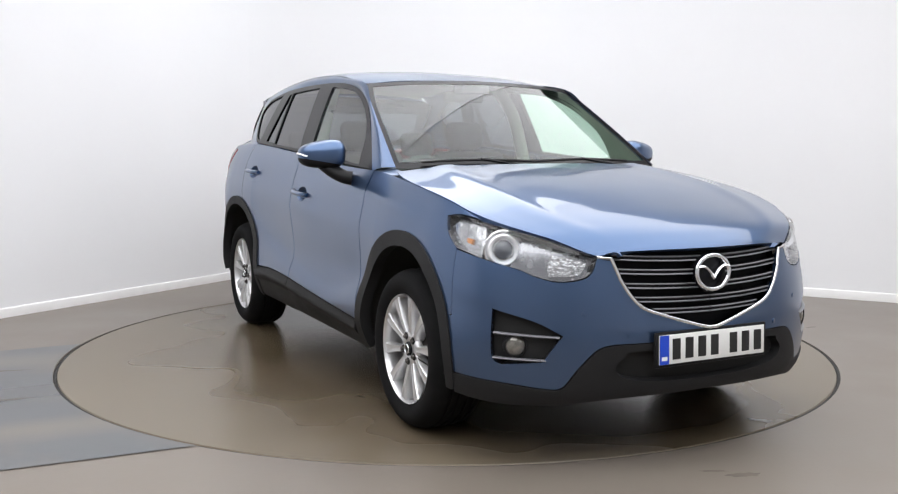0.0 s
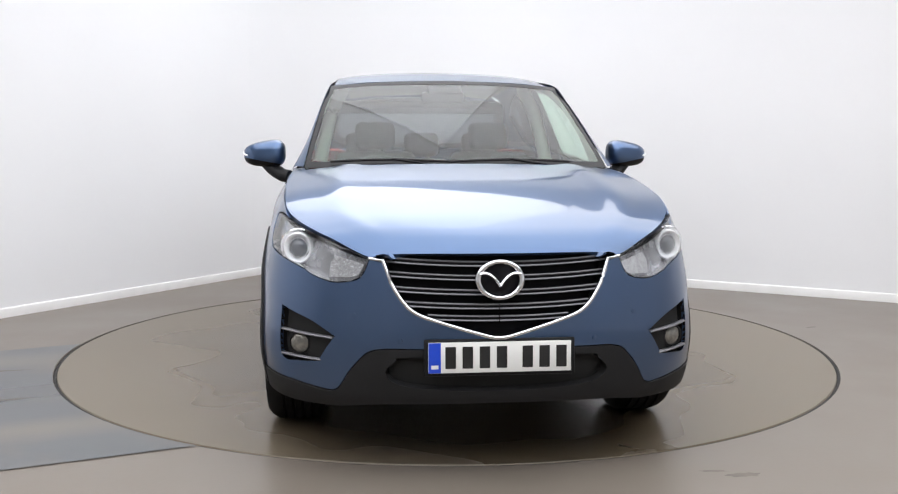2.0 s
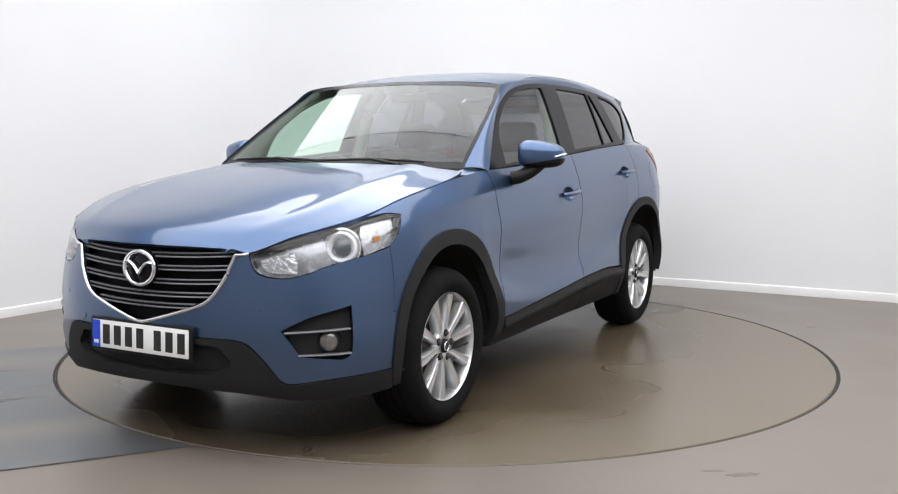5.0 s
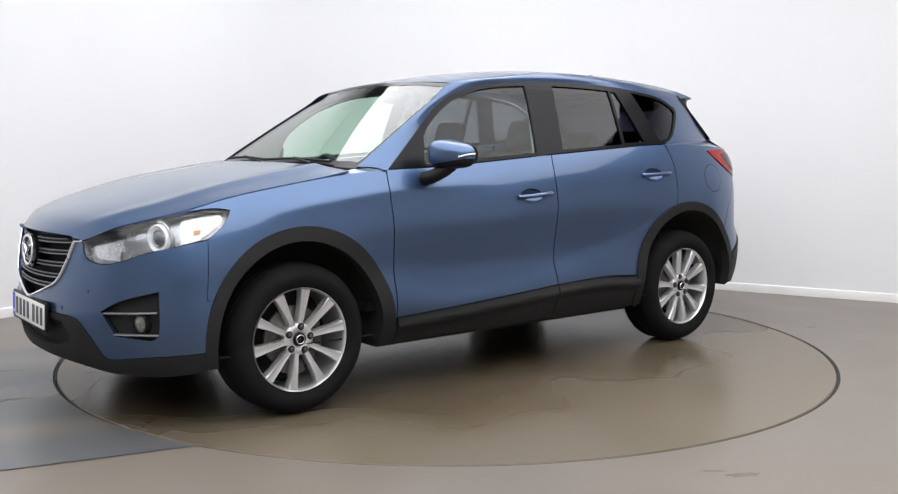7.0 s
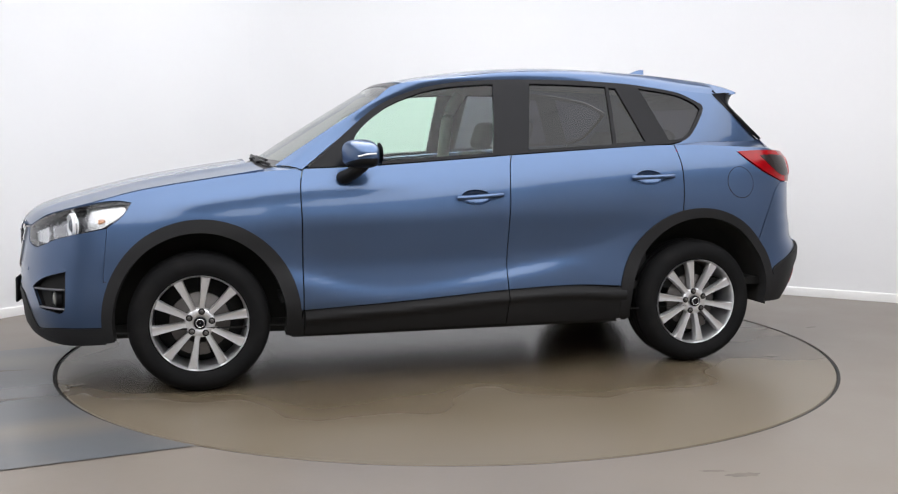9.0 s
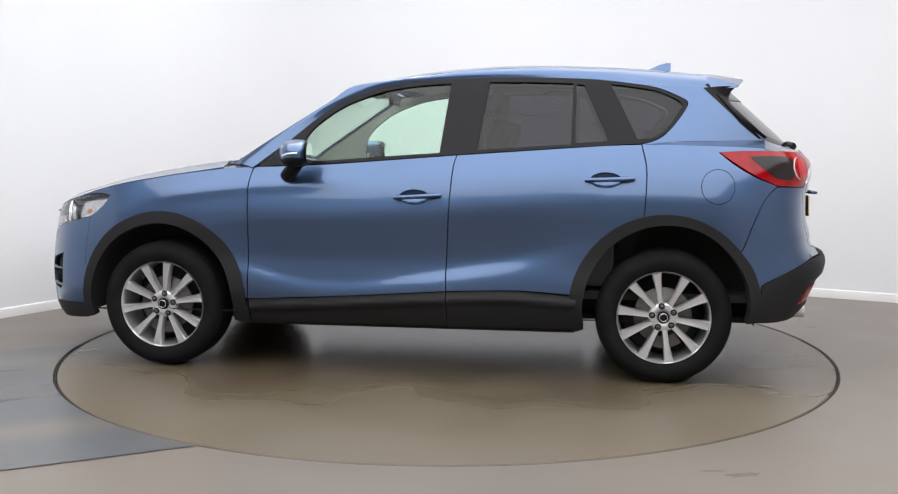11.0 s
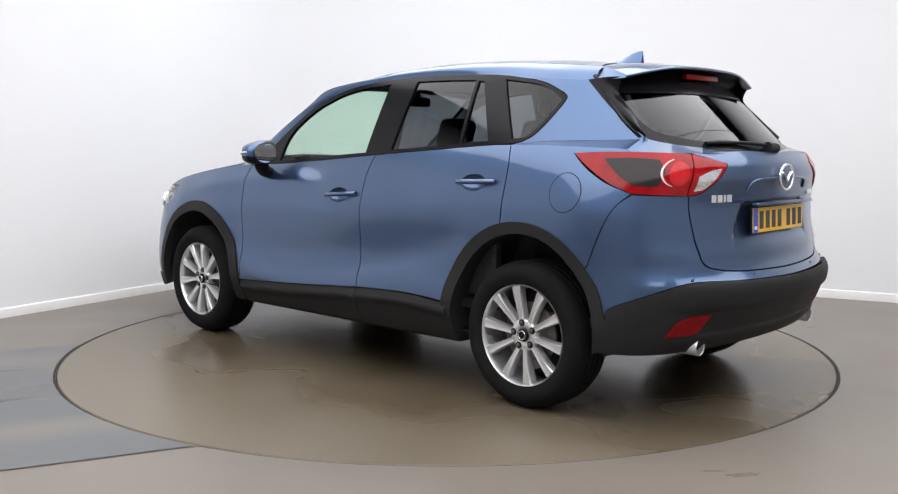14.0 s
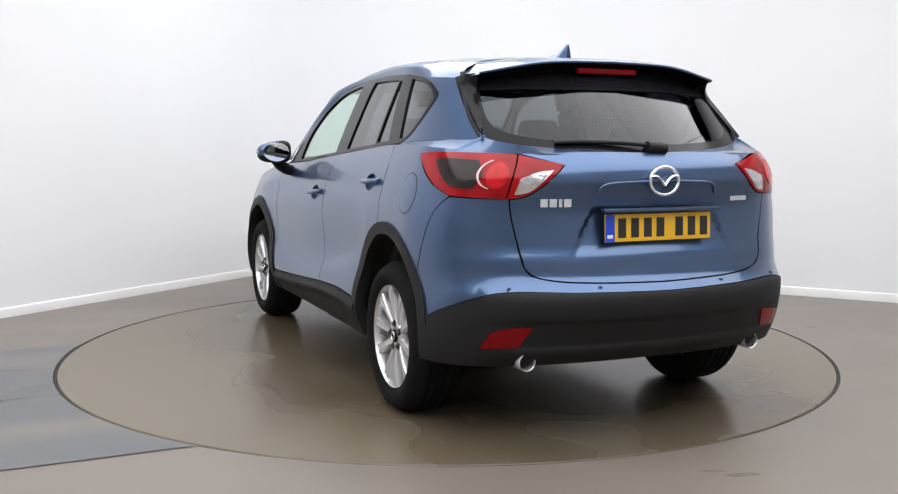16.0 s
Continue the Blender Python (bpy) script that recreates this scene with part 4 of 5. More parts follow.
def build_handle(door, x, z, side, tilt):
    """A recess cup and a pull bar."""
    bm = bmesh.new()
    rows = []
    for k in range(7):
        g = math.cos(math.pi / 2 * k / 6)
        row = []
        for i in range(28):
            a = 2 * math.pi * i / 28
            p = skin(x + 0.02 + 0.080 * g * math.cos(a), z - 0.004 + 0.040 * g * math.sin(a))
            row.append(bm.verts.new((p.x, (p.y - 0.032 * math.sin(math.pi / 2 * k / 6)) * side, p.z)))
        rows.append(row)
    for a, b in zip(rows, rows[1:]):
        for i in range(28):
            bm.faces.new((a[i], a[(i + 1) % 28], b[(i + 1) % 28], b[i]))
    bmesh.ops.recalc_face_normals(bm, faces=bm.faces)
    part("handle_cup", bm, PAINT, door, smooth=60)
    bm = bmesh.new()
    pts = []
    for i in range(7):
        t = i / 6
        q = skin(x + 0.120 - 0.24 * t, z + tilt * (t - 0.5) * 0.24)
        pts.append(Vector((q.x, (q.y + 0.004 + 0.022 * max(math.sin(math.pi * t), 0.0) ** 0.5) * side, q.z)))
    tube(bm, pts, 0.0165, 12, 0.75)
    part("door_handle", bm, PAINT, door, smooth=60)


def lamp_outline(k=1.0):
    pts = outline(fr((0.500, 0.806), (0.515, 0.757), (0.545, 0.732), (0.62, 0.720), (0.70, 0.738), (0.77, 0.768)) + [(1.775, 0.824)], [(1.775, 0.824), (1.70, 0.877), (1.648, 0.937)],
                  [(1.648, 0.937), (1.74, 0.945), (1.85, 0.932), (2.05, 0.899), (2.20, 0.862)] + fr((0.500, 0.806)))
    if k != 1.0:
        c = sum(pts, Vector((0, 0))) / len(pts)
        pts = [c + (p - c) * k for p in pts]
    return pts


def build_headlamp(side):
    lamp = new("headlamp")
    lamp.parent = car
    tagged(lamp, "clear headlamp with round projector and white ring")
    sd = (side,)
    panel("housing", skin, lamp_outline(), LAMP_BODY, lamp, lift=-0.050, depth=0, sides=sd)
    edge_wall("housing_wall", lamp_outline(), LAMP_BODY, lamp, side, 0.052)
    low = outline(fr((0.530, 0.790), (0.540, 0.762), (0.565, 0.742), (0.66, 0.736)), fr((0.66, 0.736), (0.665, 0.78), (0.655, 0.820)), fr((0.655, 0.820), (0.530, 0.790)))
    panel("side_reflector", skin, low, CLEAR_REFL, lamp, lift=-0.035, depth=0.01, sides=sd)
    inner = outline([(1.90, 0.79), (1.80, 0.832), (1.70, 0.90), (1.72, 0.932), (1.88, 0.915), (1.90, 0.79)])
    panel("turn_reflector", skin, inner, SILVER_DIM, lamp, lift=-0.030, depth=0.01, sides=sd)
    amber = outline([(1.835, 0.845), (1.805, 0.853), (1.802, 0.868), (1.835, 0.865)])
    panel("turn_bulb", skin, amber, AMBER, lamp, lift=-0.022, depth=0.01, sides=sd)
    c = skin(2.015, 0.828)
    aim = Vector((0.94, 0.34, 0.0))
    m = Matrix.Translation((c.x - 0.030, (c.y - 0.013) * side, c.z - 0.002)) @ Vector((aim.x, aim.y * side, 0)).to_track_quat("Z", "Y").to_matrix().to_4x4()
    bm = bmesh.new()
    lathe(bm, [(0.074, -0.004), (0.076, 0.002), (0.072, 0.004), (0.066, -0.004), (0.058, -0.010)], m, 40)
    part("reflector_bowl", bm, CLEAR_REFL, lamp, smooth=50)
    bm = bmesh.new()
    lathe(bm, [(0.061, -0.01), (0.061, 0.008), (0.056, 0.014), (0.048, 0.011), (0.044, 0.003), (0.042, -0.02)], m, 40)
    part("daytime_ring", bm, LAMP_RING, lamp, "white light ring", smooth=50)
    bm = bmesh.new()
    lathe(bm, [(0.043, 0.0), (0.040, 0.004), (0.036, 0.004), (0.034, -0.004)], m, 40)
    part("projector_bezel", bm, CHROME, lamp, smooth=50)
    bm = bmesh.new()
    lathe(bm, [(0.034, 0.0), (0.031, 0.008), (0.022, 0.014), (0.010, 0.017), (0.001, 0.018)], m, 32)
    part("projector_lens", bm, PROJECTOR, lamp, smooth=60)
    brow = outline([(1.665, 0.936), (1.74, 0.942), (1.85, 0.929), (2.05, 0.896), (2.20, 0.859)] + fr((0.505, 0.806)), fr((0.505, 0.806), (0.55, 0.815)) + [(2.19, 0.848), (2.05, 0.886), (1.86, 0.919), (1.74, 0.933), (1.665, 0.936)])
    panel("brow", skin, brow, GLOSS_BLACK, lamp, lift=-0.012, depth=0.02, sides=sd, h=0.03)
    cover = panel("cover", skin, lamp_outline(), LENS, lamp, lift=-0.001, depth=0.0, sides=sd)
    cover.visible_shadow = False


def fog_outline():
    return outline(fr((0.805, 0.612), (0.80, 0.44), (0.775, 0.405)), fr((0.775, 0.405), (0.655, 0.420)), fr((0.655, 0.420), (0.625, 0.475), (0.595, 0.520)), fr((0.595, 0.520), (0.69, 0.572), (0.805, 0.612)))


def build_fog(side):
    fog = new("fog_lamp")
    fog.parent = car
    tagged(fog, "round fog lamp in a black recess with two grey blades")
    sd = (side,)
    panel("recess", skin, [Vector((p.x, p.y)) for p in fog_outline()], BLACK, fog, lift=-0.045, depth=0, sides=sd)
    edge_wall("recess_wall", fog_outline(), BLACK, fog, side, 0.05)
    for y0, y1, z0, z1 in ((0.605, 0.795, 0.512, 0.522), (0.645, 0.795, 0.425, 0.428)):
        bm = bmesh.new()
        line = []
        for i in range(6):
            t = i / 5
            q = skin(s_front(y0 + (y1 - y0) * t), z0 + (z1 - z0) * t)
            line.append(Vector((q.x - 0.008, (q.y - 0.003) * side, q.z)))
        tube(bm, line, 0.011, 8, 0.5)
        part("blade", bm, SLAT, fog, smooth=50)
    c = skin(s_front(0.735), 0.475)
    m = Matrix.Translation((c.x - 0.022, (c.y - 0.008) * side, c.z)) @ Vector((0.93, 0.36 * side, 0)).to_track_quat("Z", "Y").to_matrix().to_4x4()
    bm = bmesh.new()
    lathe(bm, [(0.046, -0.02), (0.046, 0.006), (0.038, 0.008), (0.036, -0.004)], m, 28)
    part("bezel", bm, BLACK, fog, smooth=40)
    bm = bmesh.new()
    lathe(bm, [(0.037, 0.002), (0.028, 0.008), (0.014, 0.012), (0.001, 0.013)], m, 28)
    part("lens", bm, FOG_LENS, fog, smooth=60)


def grille_point(y, z, back=0.0):
    p = skin(s_front(abs(y)), z)
    return Vector((p.x - back, math.copysign(p.y, y) if y else 0.0, z))


grille_low = smooth_line([0.0, 0.05, 0.218, 0.322, 0.39, 0.43], [0.536, 0.541, 0.589, 0.630, 0.708, 0.79])


def build_grille():
    g = new("grille")
    g.parent = car
    tagged(g, "black slatted grille with a chrome lower surround")
    out = outline(fr((0.0, 0.528), (0.05, 0.533), (0.218, 0.581), (0.322, 0.622), (0.39, 0.70), (0.425, 0.765), (0.440, 0.820)), fr((0.440, 0.820), (0.30, 0.832), (0.0, 0.836)))
    panel("backing", skin, out, GRILLE, g, lift=-0.045, depth=0, sides=(1, -1), h=0.05)
    for zc, ext in ((0.792, 0.440), (0.742, 0.428), (0.690, 0.398), (0.640, 0.350), (0.597, 0.262)):
        for half in (1, -1):
            slat = None
            for nm, prof, mt in (("slat", ((0.010, 0.034), (0.0085, 0.013), (-0.0085, 0.013), (-0.011, 0.034)), GRILLE),
                                 ("slat_edge", ((0.0100, 0.015), (0.0105, 0.010), (0.0080, 0.008), (0.0050, 0.010), (0.0045, 0.015)), SLAT),
                                 ("slat_edge", ((-0.0040, 0.015), (-0.0050, 0.011), (-0.0085, 0.009), (-0.0110, 0.012), (-0.0110, 0.016)), SLAT)):
                bm = bmesh.new()
                cols = []
                for i in range(11):
                    y = (0.002 + (ext - 0.002) * i / 10)
                    zz = zc + 0.012 * (y / 0.4) ** 2
                    col = []
                    for dz, back in prof:
                        p = grille_point(y, zz + dz, back)
                        col.append(bm.verts.new((p.x, p.y * half, p.z)))
                    cols.append(col)
                for a, b in zip(cols, cols[1:]):
                    for k in range(len(a) - 1):
                        bm.faces.new((a[k], b[k], b[k + 1], a[k + 1]))
                bmesh.ops.recalc_face_normals(bm, faces=bm.faces)
                made = part(nm, bm, mt, slat or g, smooth=30)
                slat = slat or made
    arm = [(0.447, 0.806), (0.428, 0.770), (0.392, 0.704), (0.322, 0.626), (0.218, 0.585), (0.05, 0.537), (0.0, 0.530)]
    line = [grille_point(-y, z, -0.002) for y, z in arm] + [grille_point(y, z, -0.002) for y, z in arm[-2::-1]]
    bm = bmesh.new()
    tube(bm, line, 0.0075, 10, 1.0)
    for half in (1, -1):
        tube(bm, [grille_point(half * 0.445, 0.805, -0.002), grille_point(half * 0.470, 0.806, -0.002), grille_point(half * 0.500, 0.809, -0.002)], 0.006, 10)
    part("chrome_surround", bm, CHROME, g, "bright chrome surround", smooth=70)
    c = grille_point(0.0, 0.735, -0.012)
    bm = bmesh.new()
    lathe(bm, [(0.074, -0.03), (0.076, 0.0), (0.070, 0.003), (0.001, 0.004)], Matrix.Translation((c.x - 0.012, 0, c.z)) @ Euler((0, radians(88), 0)).to_matrix().to_4x4(), 40)
    part("emblem_base", bm, GLOSS_BLACK, g, smooth=40)
    build_emblem(g, Matrix.Translation((c.x, 0, c.z + 0.004)) @ Euler((0, radians(-3), 0)).to_matrix().to_4x4(), 0.076, 1)


def build_emblem(parent, m, r, way):
    """A plain chrome oval with a wing-shaped bar."""
    bm = bmesh.new()
    n = 40
    rows = []
    for i in range(n):
        a = 2 * math.pi * i / n
        cy, cz = math.cos(a) * r * 1.04, math.sin(a) * r * 0.86
        ring = []
        for k in range(8):
            b = 2 * math.pi * k / 8
            w = r * 0.12
            ring.append(bm.verts.new(m @ Vector((way * (0.004 + 0.006 * math.sin(b)), cy * (1 + w / r * math.cos(b)), cz * (1 + w / r * math.cos(b))))))
        rows.append(ring)
    for a, b in zip(rows, rows[1:] + rows[:1]):
        for k in range(8):
            bm.faces.new((a[k], b[k], b[(k + 1) % 8], a[(k + 1) % 8]))
    for h in (1, -1):
        tube(bm, [m @ Vector((way * 0.004, h * r * 0.97, r * 0.28)), m @ Vector((way * 0.006, h * r * 0.62, r * 0.30)), m @ Vector((way * 0.006, h * r * 0.28, r * 0.08)), m @ Vector((way * 0.006, 0, -r * 0.30))], r * 0.12, 8, 0.7)
    bmesh.ops.recalc_face_normals(bm, faces=bm.faces)
    part("emblem", bm, CHROME, parent, "plain chrome oval emblem", smooth=60)


def build_air_intake():
    it = new("air_intake")
    it.parent = car
    tagged(it, "dark lower air intake with thin ribs")
    out = outline(fr((0.0, 0.47), (0.34, 0.466), (0.42, 0.395), (0.36, 0.345), (0.0, 0.325)))
    panel("backing", skin, out, GRILLE, it, lift=-0.12, depth=0, sides=(1, -1), h=0.05)
    for k in range(7):
        z = 0.345 + 0.0165 * k
        ext = 0.34 + 0.06 * math.sin(math.pi * k / 6)
        bm = bmesh.new()
        tube(bm, [grille_point(-ext, z, 0.035), grille_point(-ext / 2, z, 0.035), grille_point(0.0, z, 0.035), grille_point(ext / 2, z, 0.035), grille_point(ext, z, 0.035)], 0.004, 6)
        part("rib", bm, BLACK, it, smooth=50)


def build_plate(front):
    """A number plate: plain bars stand for its characters."""
    plate = new("number_plate")
    plate.parent = car
    tagged(plate, ("white front" if front else "yellow rear") + " number plate with dark bars and a blue band")
    if front:
        m = pose(2.284, 0.0, 0.461, 0, -2, 0) @ pose(0, 0, 0, 90, 0, 90)
    else:
        m = pose(-2.166, 0.0, 0.886, 0, 2, 0) @ pose(0, 0, 0, 90, 0, -90)
    bm = bmesh.new()
    round_box(bm, (-0.275, -0.068, -0.016), (0.275, 0.066, -0.002), 0.006, m) if front else round_box(bm, (-0.262, -0.058, -0.012), (0.262, 0.058, -0.002), 0.004, m)
    part("plate_holder", bm, BLACK, plate, smooth=40)
    bm = bmesh.new()
    round_box(bm, (-0.26, -0.0555, -0.0025), (0.26, 0.0555, 0.003), 0.0022, m)
    part("plate_face", bm, PLATE_W if front else PLATE_Y, plate, smooth=40)
    bm = bmesh.new()
    box(bm, (-0.259, -0.0545, 0.001), (-0.215, 0.0545, 0.0036), m)
    part("blue_band", bm, PLATE_B, plate)
    bm = bmesh.new()
    box(bm, (-0.250, -0.040, 0.003), (-0.224, -0.026, 0.0042), m)
    part("band_mark", bm, PLATE_W, plate)
    xs = [-0.180, -0.118, -0.056, 0.006, 0.100, 0.162, 0.224]
    for x in xs:
        bm = bmesh.new()
        box(bm, (x - 0.019, -0.0395, 0.002), (x + 0.019, 0.0395, 0.0042), m)
        part("character_bar", bm, INK, plate)


def build_mirror(side):
    mr = new("door_mirror")
    mr.parent = car
    tagged(mr, "blue door mirror with a black foot and lower edge")

    def cap_point(u, w, t):
        """From a point of the unit ball: blunt behind, rounded in front, the top sloping down outwards."""
        x, y, z = (math.copysign(abs(c) ** 0.66, c) for c in (u, w, t))
        out = (y + 1) / 2
        xx = 0.555 + (0.118 if x > 0 else 0.075) * x * (1 - 0.40 * out) - 0.034 * out
        if x < -0.4:
            xx = max(xx, 0.482 - 0.03 * out)
        zz = 1.174 - 0.006 * out + ((0.084 - 0.034 * out) if z > 0 else (0.076 - 0.018 * out)) * z
        return Vector((xx, (0.965 + 0.108 * y) * side, zz))

    def shell(*cuts):
        bm = bmesh.new()
        bmesh.ops.create_uvsphere(bm, u_segments=40, v_segments=24, radius=1)
        for v in bm.verts:
            v.co = cap_point(*v.co)
        for co, no in cuts:
            bmesh.ops.bisect_plane(bm, geom=bm.verts[:] + bm.edges[:] + bm.faces[:], plane_co=co, plane_no=no, clear_outer=True)
        bmesh.ops.recalc_face_normals(bm, faces=bm.faces)
        return bm
    low, low_no = Vector((0.55, 0.965 * side, 1.134)), Vector((0, 0.18 * side, -1)).normalized()
    back, back_no = Vector((0.497, 0.965 * side, 1.17)), Vector((-1, -0.22 * side, 0)).normalized()
    part("mirror_cap", shell((low, low_no), (back, back_no)), PAINT, mr, smooth=50)
    part("mirror_bezel", shell((low, low_no), (back, -back_no)), BLACK, mr, smooth=50)
    part("mirror_base", shell((low, -low_no)), BLACK, mr, smooth=50)
    bm = bmesh.new()
    tube(bm, [(0.545, 0.950 * side, 1.125), (0.580, 0.915 * side, 1.090), (0.615, 0.870 * side, 1.062), (0.630, 0.835 * side, 1.055)], 0.042, 14, 0.8)
    part("mirror_foot", bm, BLACK, mr, smooth=60)
    bm = bmesh.new()
    vs = [bm.verts.new((0.4795 - 0.015 * (0.5 + 0.5 * math.cos(a)), (0.965 + 0.082 * math.cos(a) * (1.0)) * side, 1.172 + 0.058 * math.sin(a))) for a in [2 * math.pi * i / 28 for i in range(28)]]
    bm.faces.new(vs)
    part("mirror_glass", bm, MIRROR, mr, "mirror glass")
    bm = bmesh.new()
    line = []
    for k in range(9):
        a = radians(42 + 62 * k / 8)
        d = Vector((math.cos(a), math.sin(a), -0.03 + 0.10 * k / 8)).normalized()
        line.append(cap_point(*d) + Vector((0.001, 0.001 * side, 0)))
    tube(bm, line, 0.0055, 8, 0.8)
    part("indicator_strip", bm, LAMP_RING, mr, "clear indicator strip", smooth=60)


def build_tail_light(side):
    tl = new("tail_light")
    tl.parent = car
    tagged(tl, "red tail light with smoked and clear sections")
    sd = (side,)
    split = rr((0.668, 1.008), (0.667, 1.09), (0.655, 1.178))
    outer = outline([(-1.612, 1.183), (-1.700, 1.125), (-1.80, 1.066), (-1.89, 1.031), (-1.96, 1.016), split[0]], split, [split[-1]] + rr((0.72, 1.184)) + [(-1.80, 1.190), (-1.612, 1.183)])
    panel("outer_lens", skin, outer, RED, tl, lift=0.004, depth=0.03, sides=sd, h=0.025)
    smoke = outline([(-1.775, 1.160), (-1.85, 1.095), (-1.93, 1.052)] + rr((0.790, 1.046)), rr((0.790, 1.046), (0.772, 1.10), (0.790, 1.156)), rr((0.790, 1.156)) + [(-1.90, 1.164), (-1.775, 1.160)])
    panel("smoked_window", skin, smoke, SMOKE, tl, lift=0.006, depth=0.004, sides=sd, h=0.02)
    out_a = [(0.722 + 0.066 * math.cos(a), 1.102 + 0.058 * math.sin(a)) for a in [radians(-72 + 14.4 * i) for i in range(11)]]
    in_a = [(0.720 + 0.061 * math.cos(a), 1.102 + 0.056 * math.sin(a)) for a in [radians(72 - 14.4 * i) for i in range(11)]]
    panel("light_arc", skin, [Vector(p) for p in rr(*out_a, *in_a)], PALE_PINK, tl, lift=0.0075, depth=0.003, sides=sd, h=0.015, label="pale curved light bar")
    lamp = [(0.718 + 0.040 * math.cos(a), 1.098 + 0.050 * math.sin(a)) for a in [2 * math.pi * i / 24 for i in range(24)]]
    panel("brake_lamp", skin, [Vector(p) for p in rr(*lamp)], RED_BRIGHT, tl, lift=0.0070, depth=0.004, sides=sd, h=0.02)
    inner = outline(rr((0.662, 1.008), (0.60, 1.018), (0.54, 1.060), (0.462, 1.140)), rr((0.462, 1.140), (0.55, 1.158), (0.649, 1.178)), rr((0.649, 1.178), (0.661, 1.09), (0.662, 1.008)))
    panel("inner_lens", skin, inner, RED, tl, lift=0.004, depth=0.03, sides=sd, h=0.025)
    clear = outline(rr((0.640, 1.024), (0.59, 1.034), (0.545, 1.074), (0.505, 1.118)), rr((0.505, 1.118), (0.57, 1.110), (0.634, 1.086)), rr((0.634, 1.086), (0.640, 1.024)))
    panel("reversing_lens", skin, clear, CLEAR_REFL, tl, lift=0.0065, depth=0.004, sides=sd, h=0.015, label="clear reversing lens")


def build_spoiler():
    sp = new("roof_spoiler")
    sp.parent = car
    tagged(sp, "blue roof spoiler with black underside")
    for side in (1, -1):
        lead = [(-1.490, 0.0, 1.6195), (-1.505, 0.30, 1.611), (-1.550, 0.541, 1.580)]
        midl = [(-1.63, 0.0, 1.611), (-1.63, 0.32, 1.601), (-1.625, 0.572, 1.560)]
        tip = [(-1.790, 0.0, 1.588), (-1.775, 0.32, 1.578), (-1.710, 0.600, 1.530)]
        lip = [(-1.797, 0.0, 1.576), (-1.782, 0.32, 1.566), (-1.716, 0.606, 1.518)]
        loft("spoiler_top", [lead, midl, tip], PAINT, sp, n=24, across=5, side=side)
        loft("spoiler_lip", [tip, [(-1.799, 0.0, 1.583), (-1.784, 0.32, 1.573), (-1.718, 0.606, 1.525)], lip], PAINT, sp, n=24, across=3, side=side)
        loft("spoiler_underside", [lip, [(-1.70, 0.0, 1.545), (-1.69, 0.32, 1.538), (-1.66, 0.60, 1.505)], [(-1.705, 0.0, 1.50), (-1.675, 0.32, 1.495), (-1.60, 0.605, 1.50)]], GLOSS_BLACK, sp, n=24, across=4, side=side)
        edge_a = [tuple(side_glass(x, z) + Vector((0, 0.001, 0))) for x, z in ((-1.538, 1.514), (-1.588, 1.466), (-1.698, 1.366), (-1.852, 1.251))]
        edge_b = [(-1.700, 0.600, 1.522)] + [tuple(rear_screen(y, z) + Vector((-0.014, 0.004, 0))) for y, z in ((0.598, 1.45), (0.618, 1.35), (0.645, 1.262))]
        half_way = [tuple((Vector(p) + Vector(r)) / 2 + Vector((-0.012, 0.012, 0.004))) for p, r in zip(edge_a, edge_b)]
        loft("spoiler_side", [[(-1.554, 0.542, 1.579), (-1.63, 0.573, 1.559), (-1.712, 0.601, 1.530)], [tuple(side_glass(-1.575, 1.512)), (-1.645, 0.625, 1.512), (-1.716, 0.607, 1.516)]], PAINT, sp, n=14, across=3, side=side)
        loft("spoiler_side_fin", [edge_a, half_way, edge_b], GLOSS_BLACK, sp, n=24, across=4, side=side)
    bm = bmesh.new()
    round_box(bm, (-1.762, -0.15, 1.530), (-1.735, 0.15, 1.556), 0.006)
    part("high_brake_light", bm, RED_DEEP, sp, "red high-level brake light", smooth=40)
    # aerial fin on the roof
    bm = bmesh.new()
    rows = []
    for x, zt, w in ((-1.20, 0.001, 0.012), (-1.25, 0.010, 0.026), (-1.31, 0.032, 0.030), (-1.355, 0.056, 0.028), (-1.395, 0.070, 0.022), (-1.420, 0.073, 0.014), (-1.412, 0.02, 0.024)):
        z0 = roof(x, 0).z - 0.006
        rows.append([bm.verts.new((x, y * w, z0 + zt * k)) for y, k in ((1, 0), (0.75, 0.35), (0.22, 0.85), (0.0, 1.0), (-0.22, 0.85), (-0.75, 0.35), (-1, 0))])
    for a, b in zip(rows, rows[1:]):
        for k in range(6):
            bm.faces.new((a[k], b[k], b[k + 1], a[k + 1]))
    bmesh.ops.recalc_face_normals(bm, faces=bm.faces)
    part("aerial_fin", bm, PAINT, car, smooth=50)


def gate_skin(s_, z):
    """The tailgate's surface with the sunk field behind the number plate, widening and fading downwards."""
    p = skin(s_, z)
    half = 0.295 + 0.50 * max(0.0, 0.96 - z)
    sunk = (1 - ease(half - 0.012, half + 0.012, abs(p.y))) * (1 - ease(0.955, 0.975, z)) * ease(0.76, 0.90, z)
    p.x += 0.022 * sunk
    return p


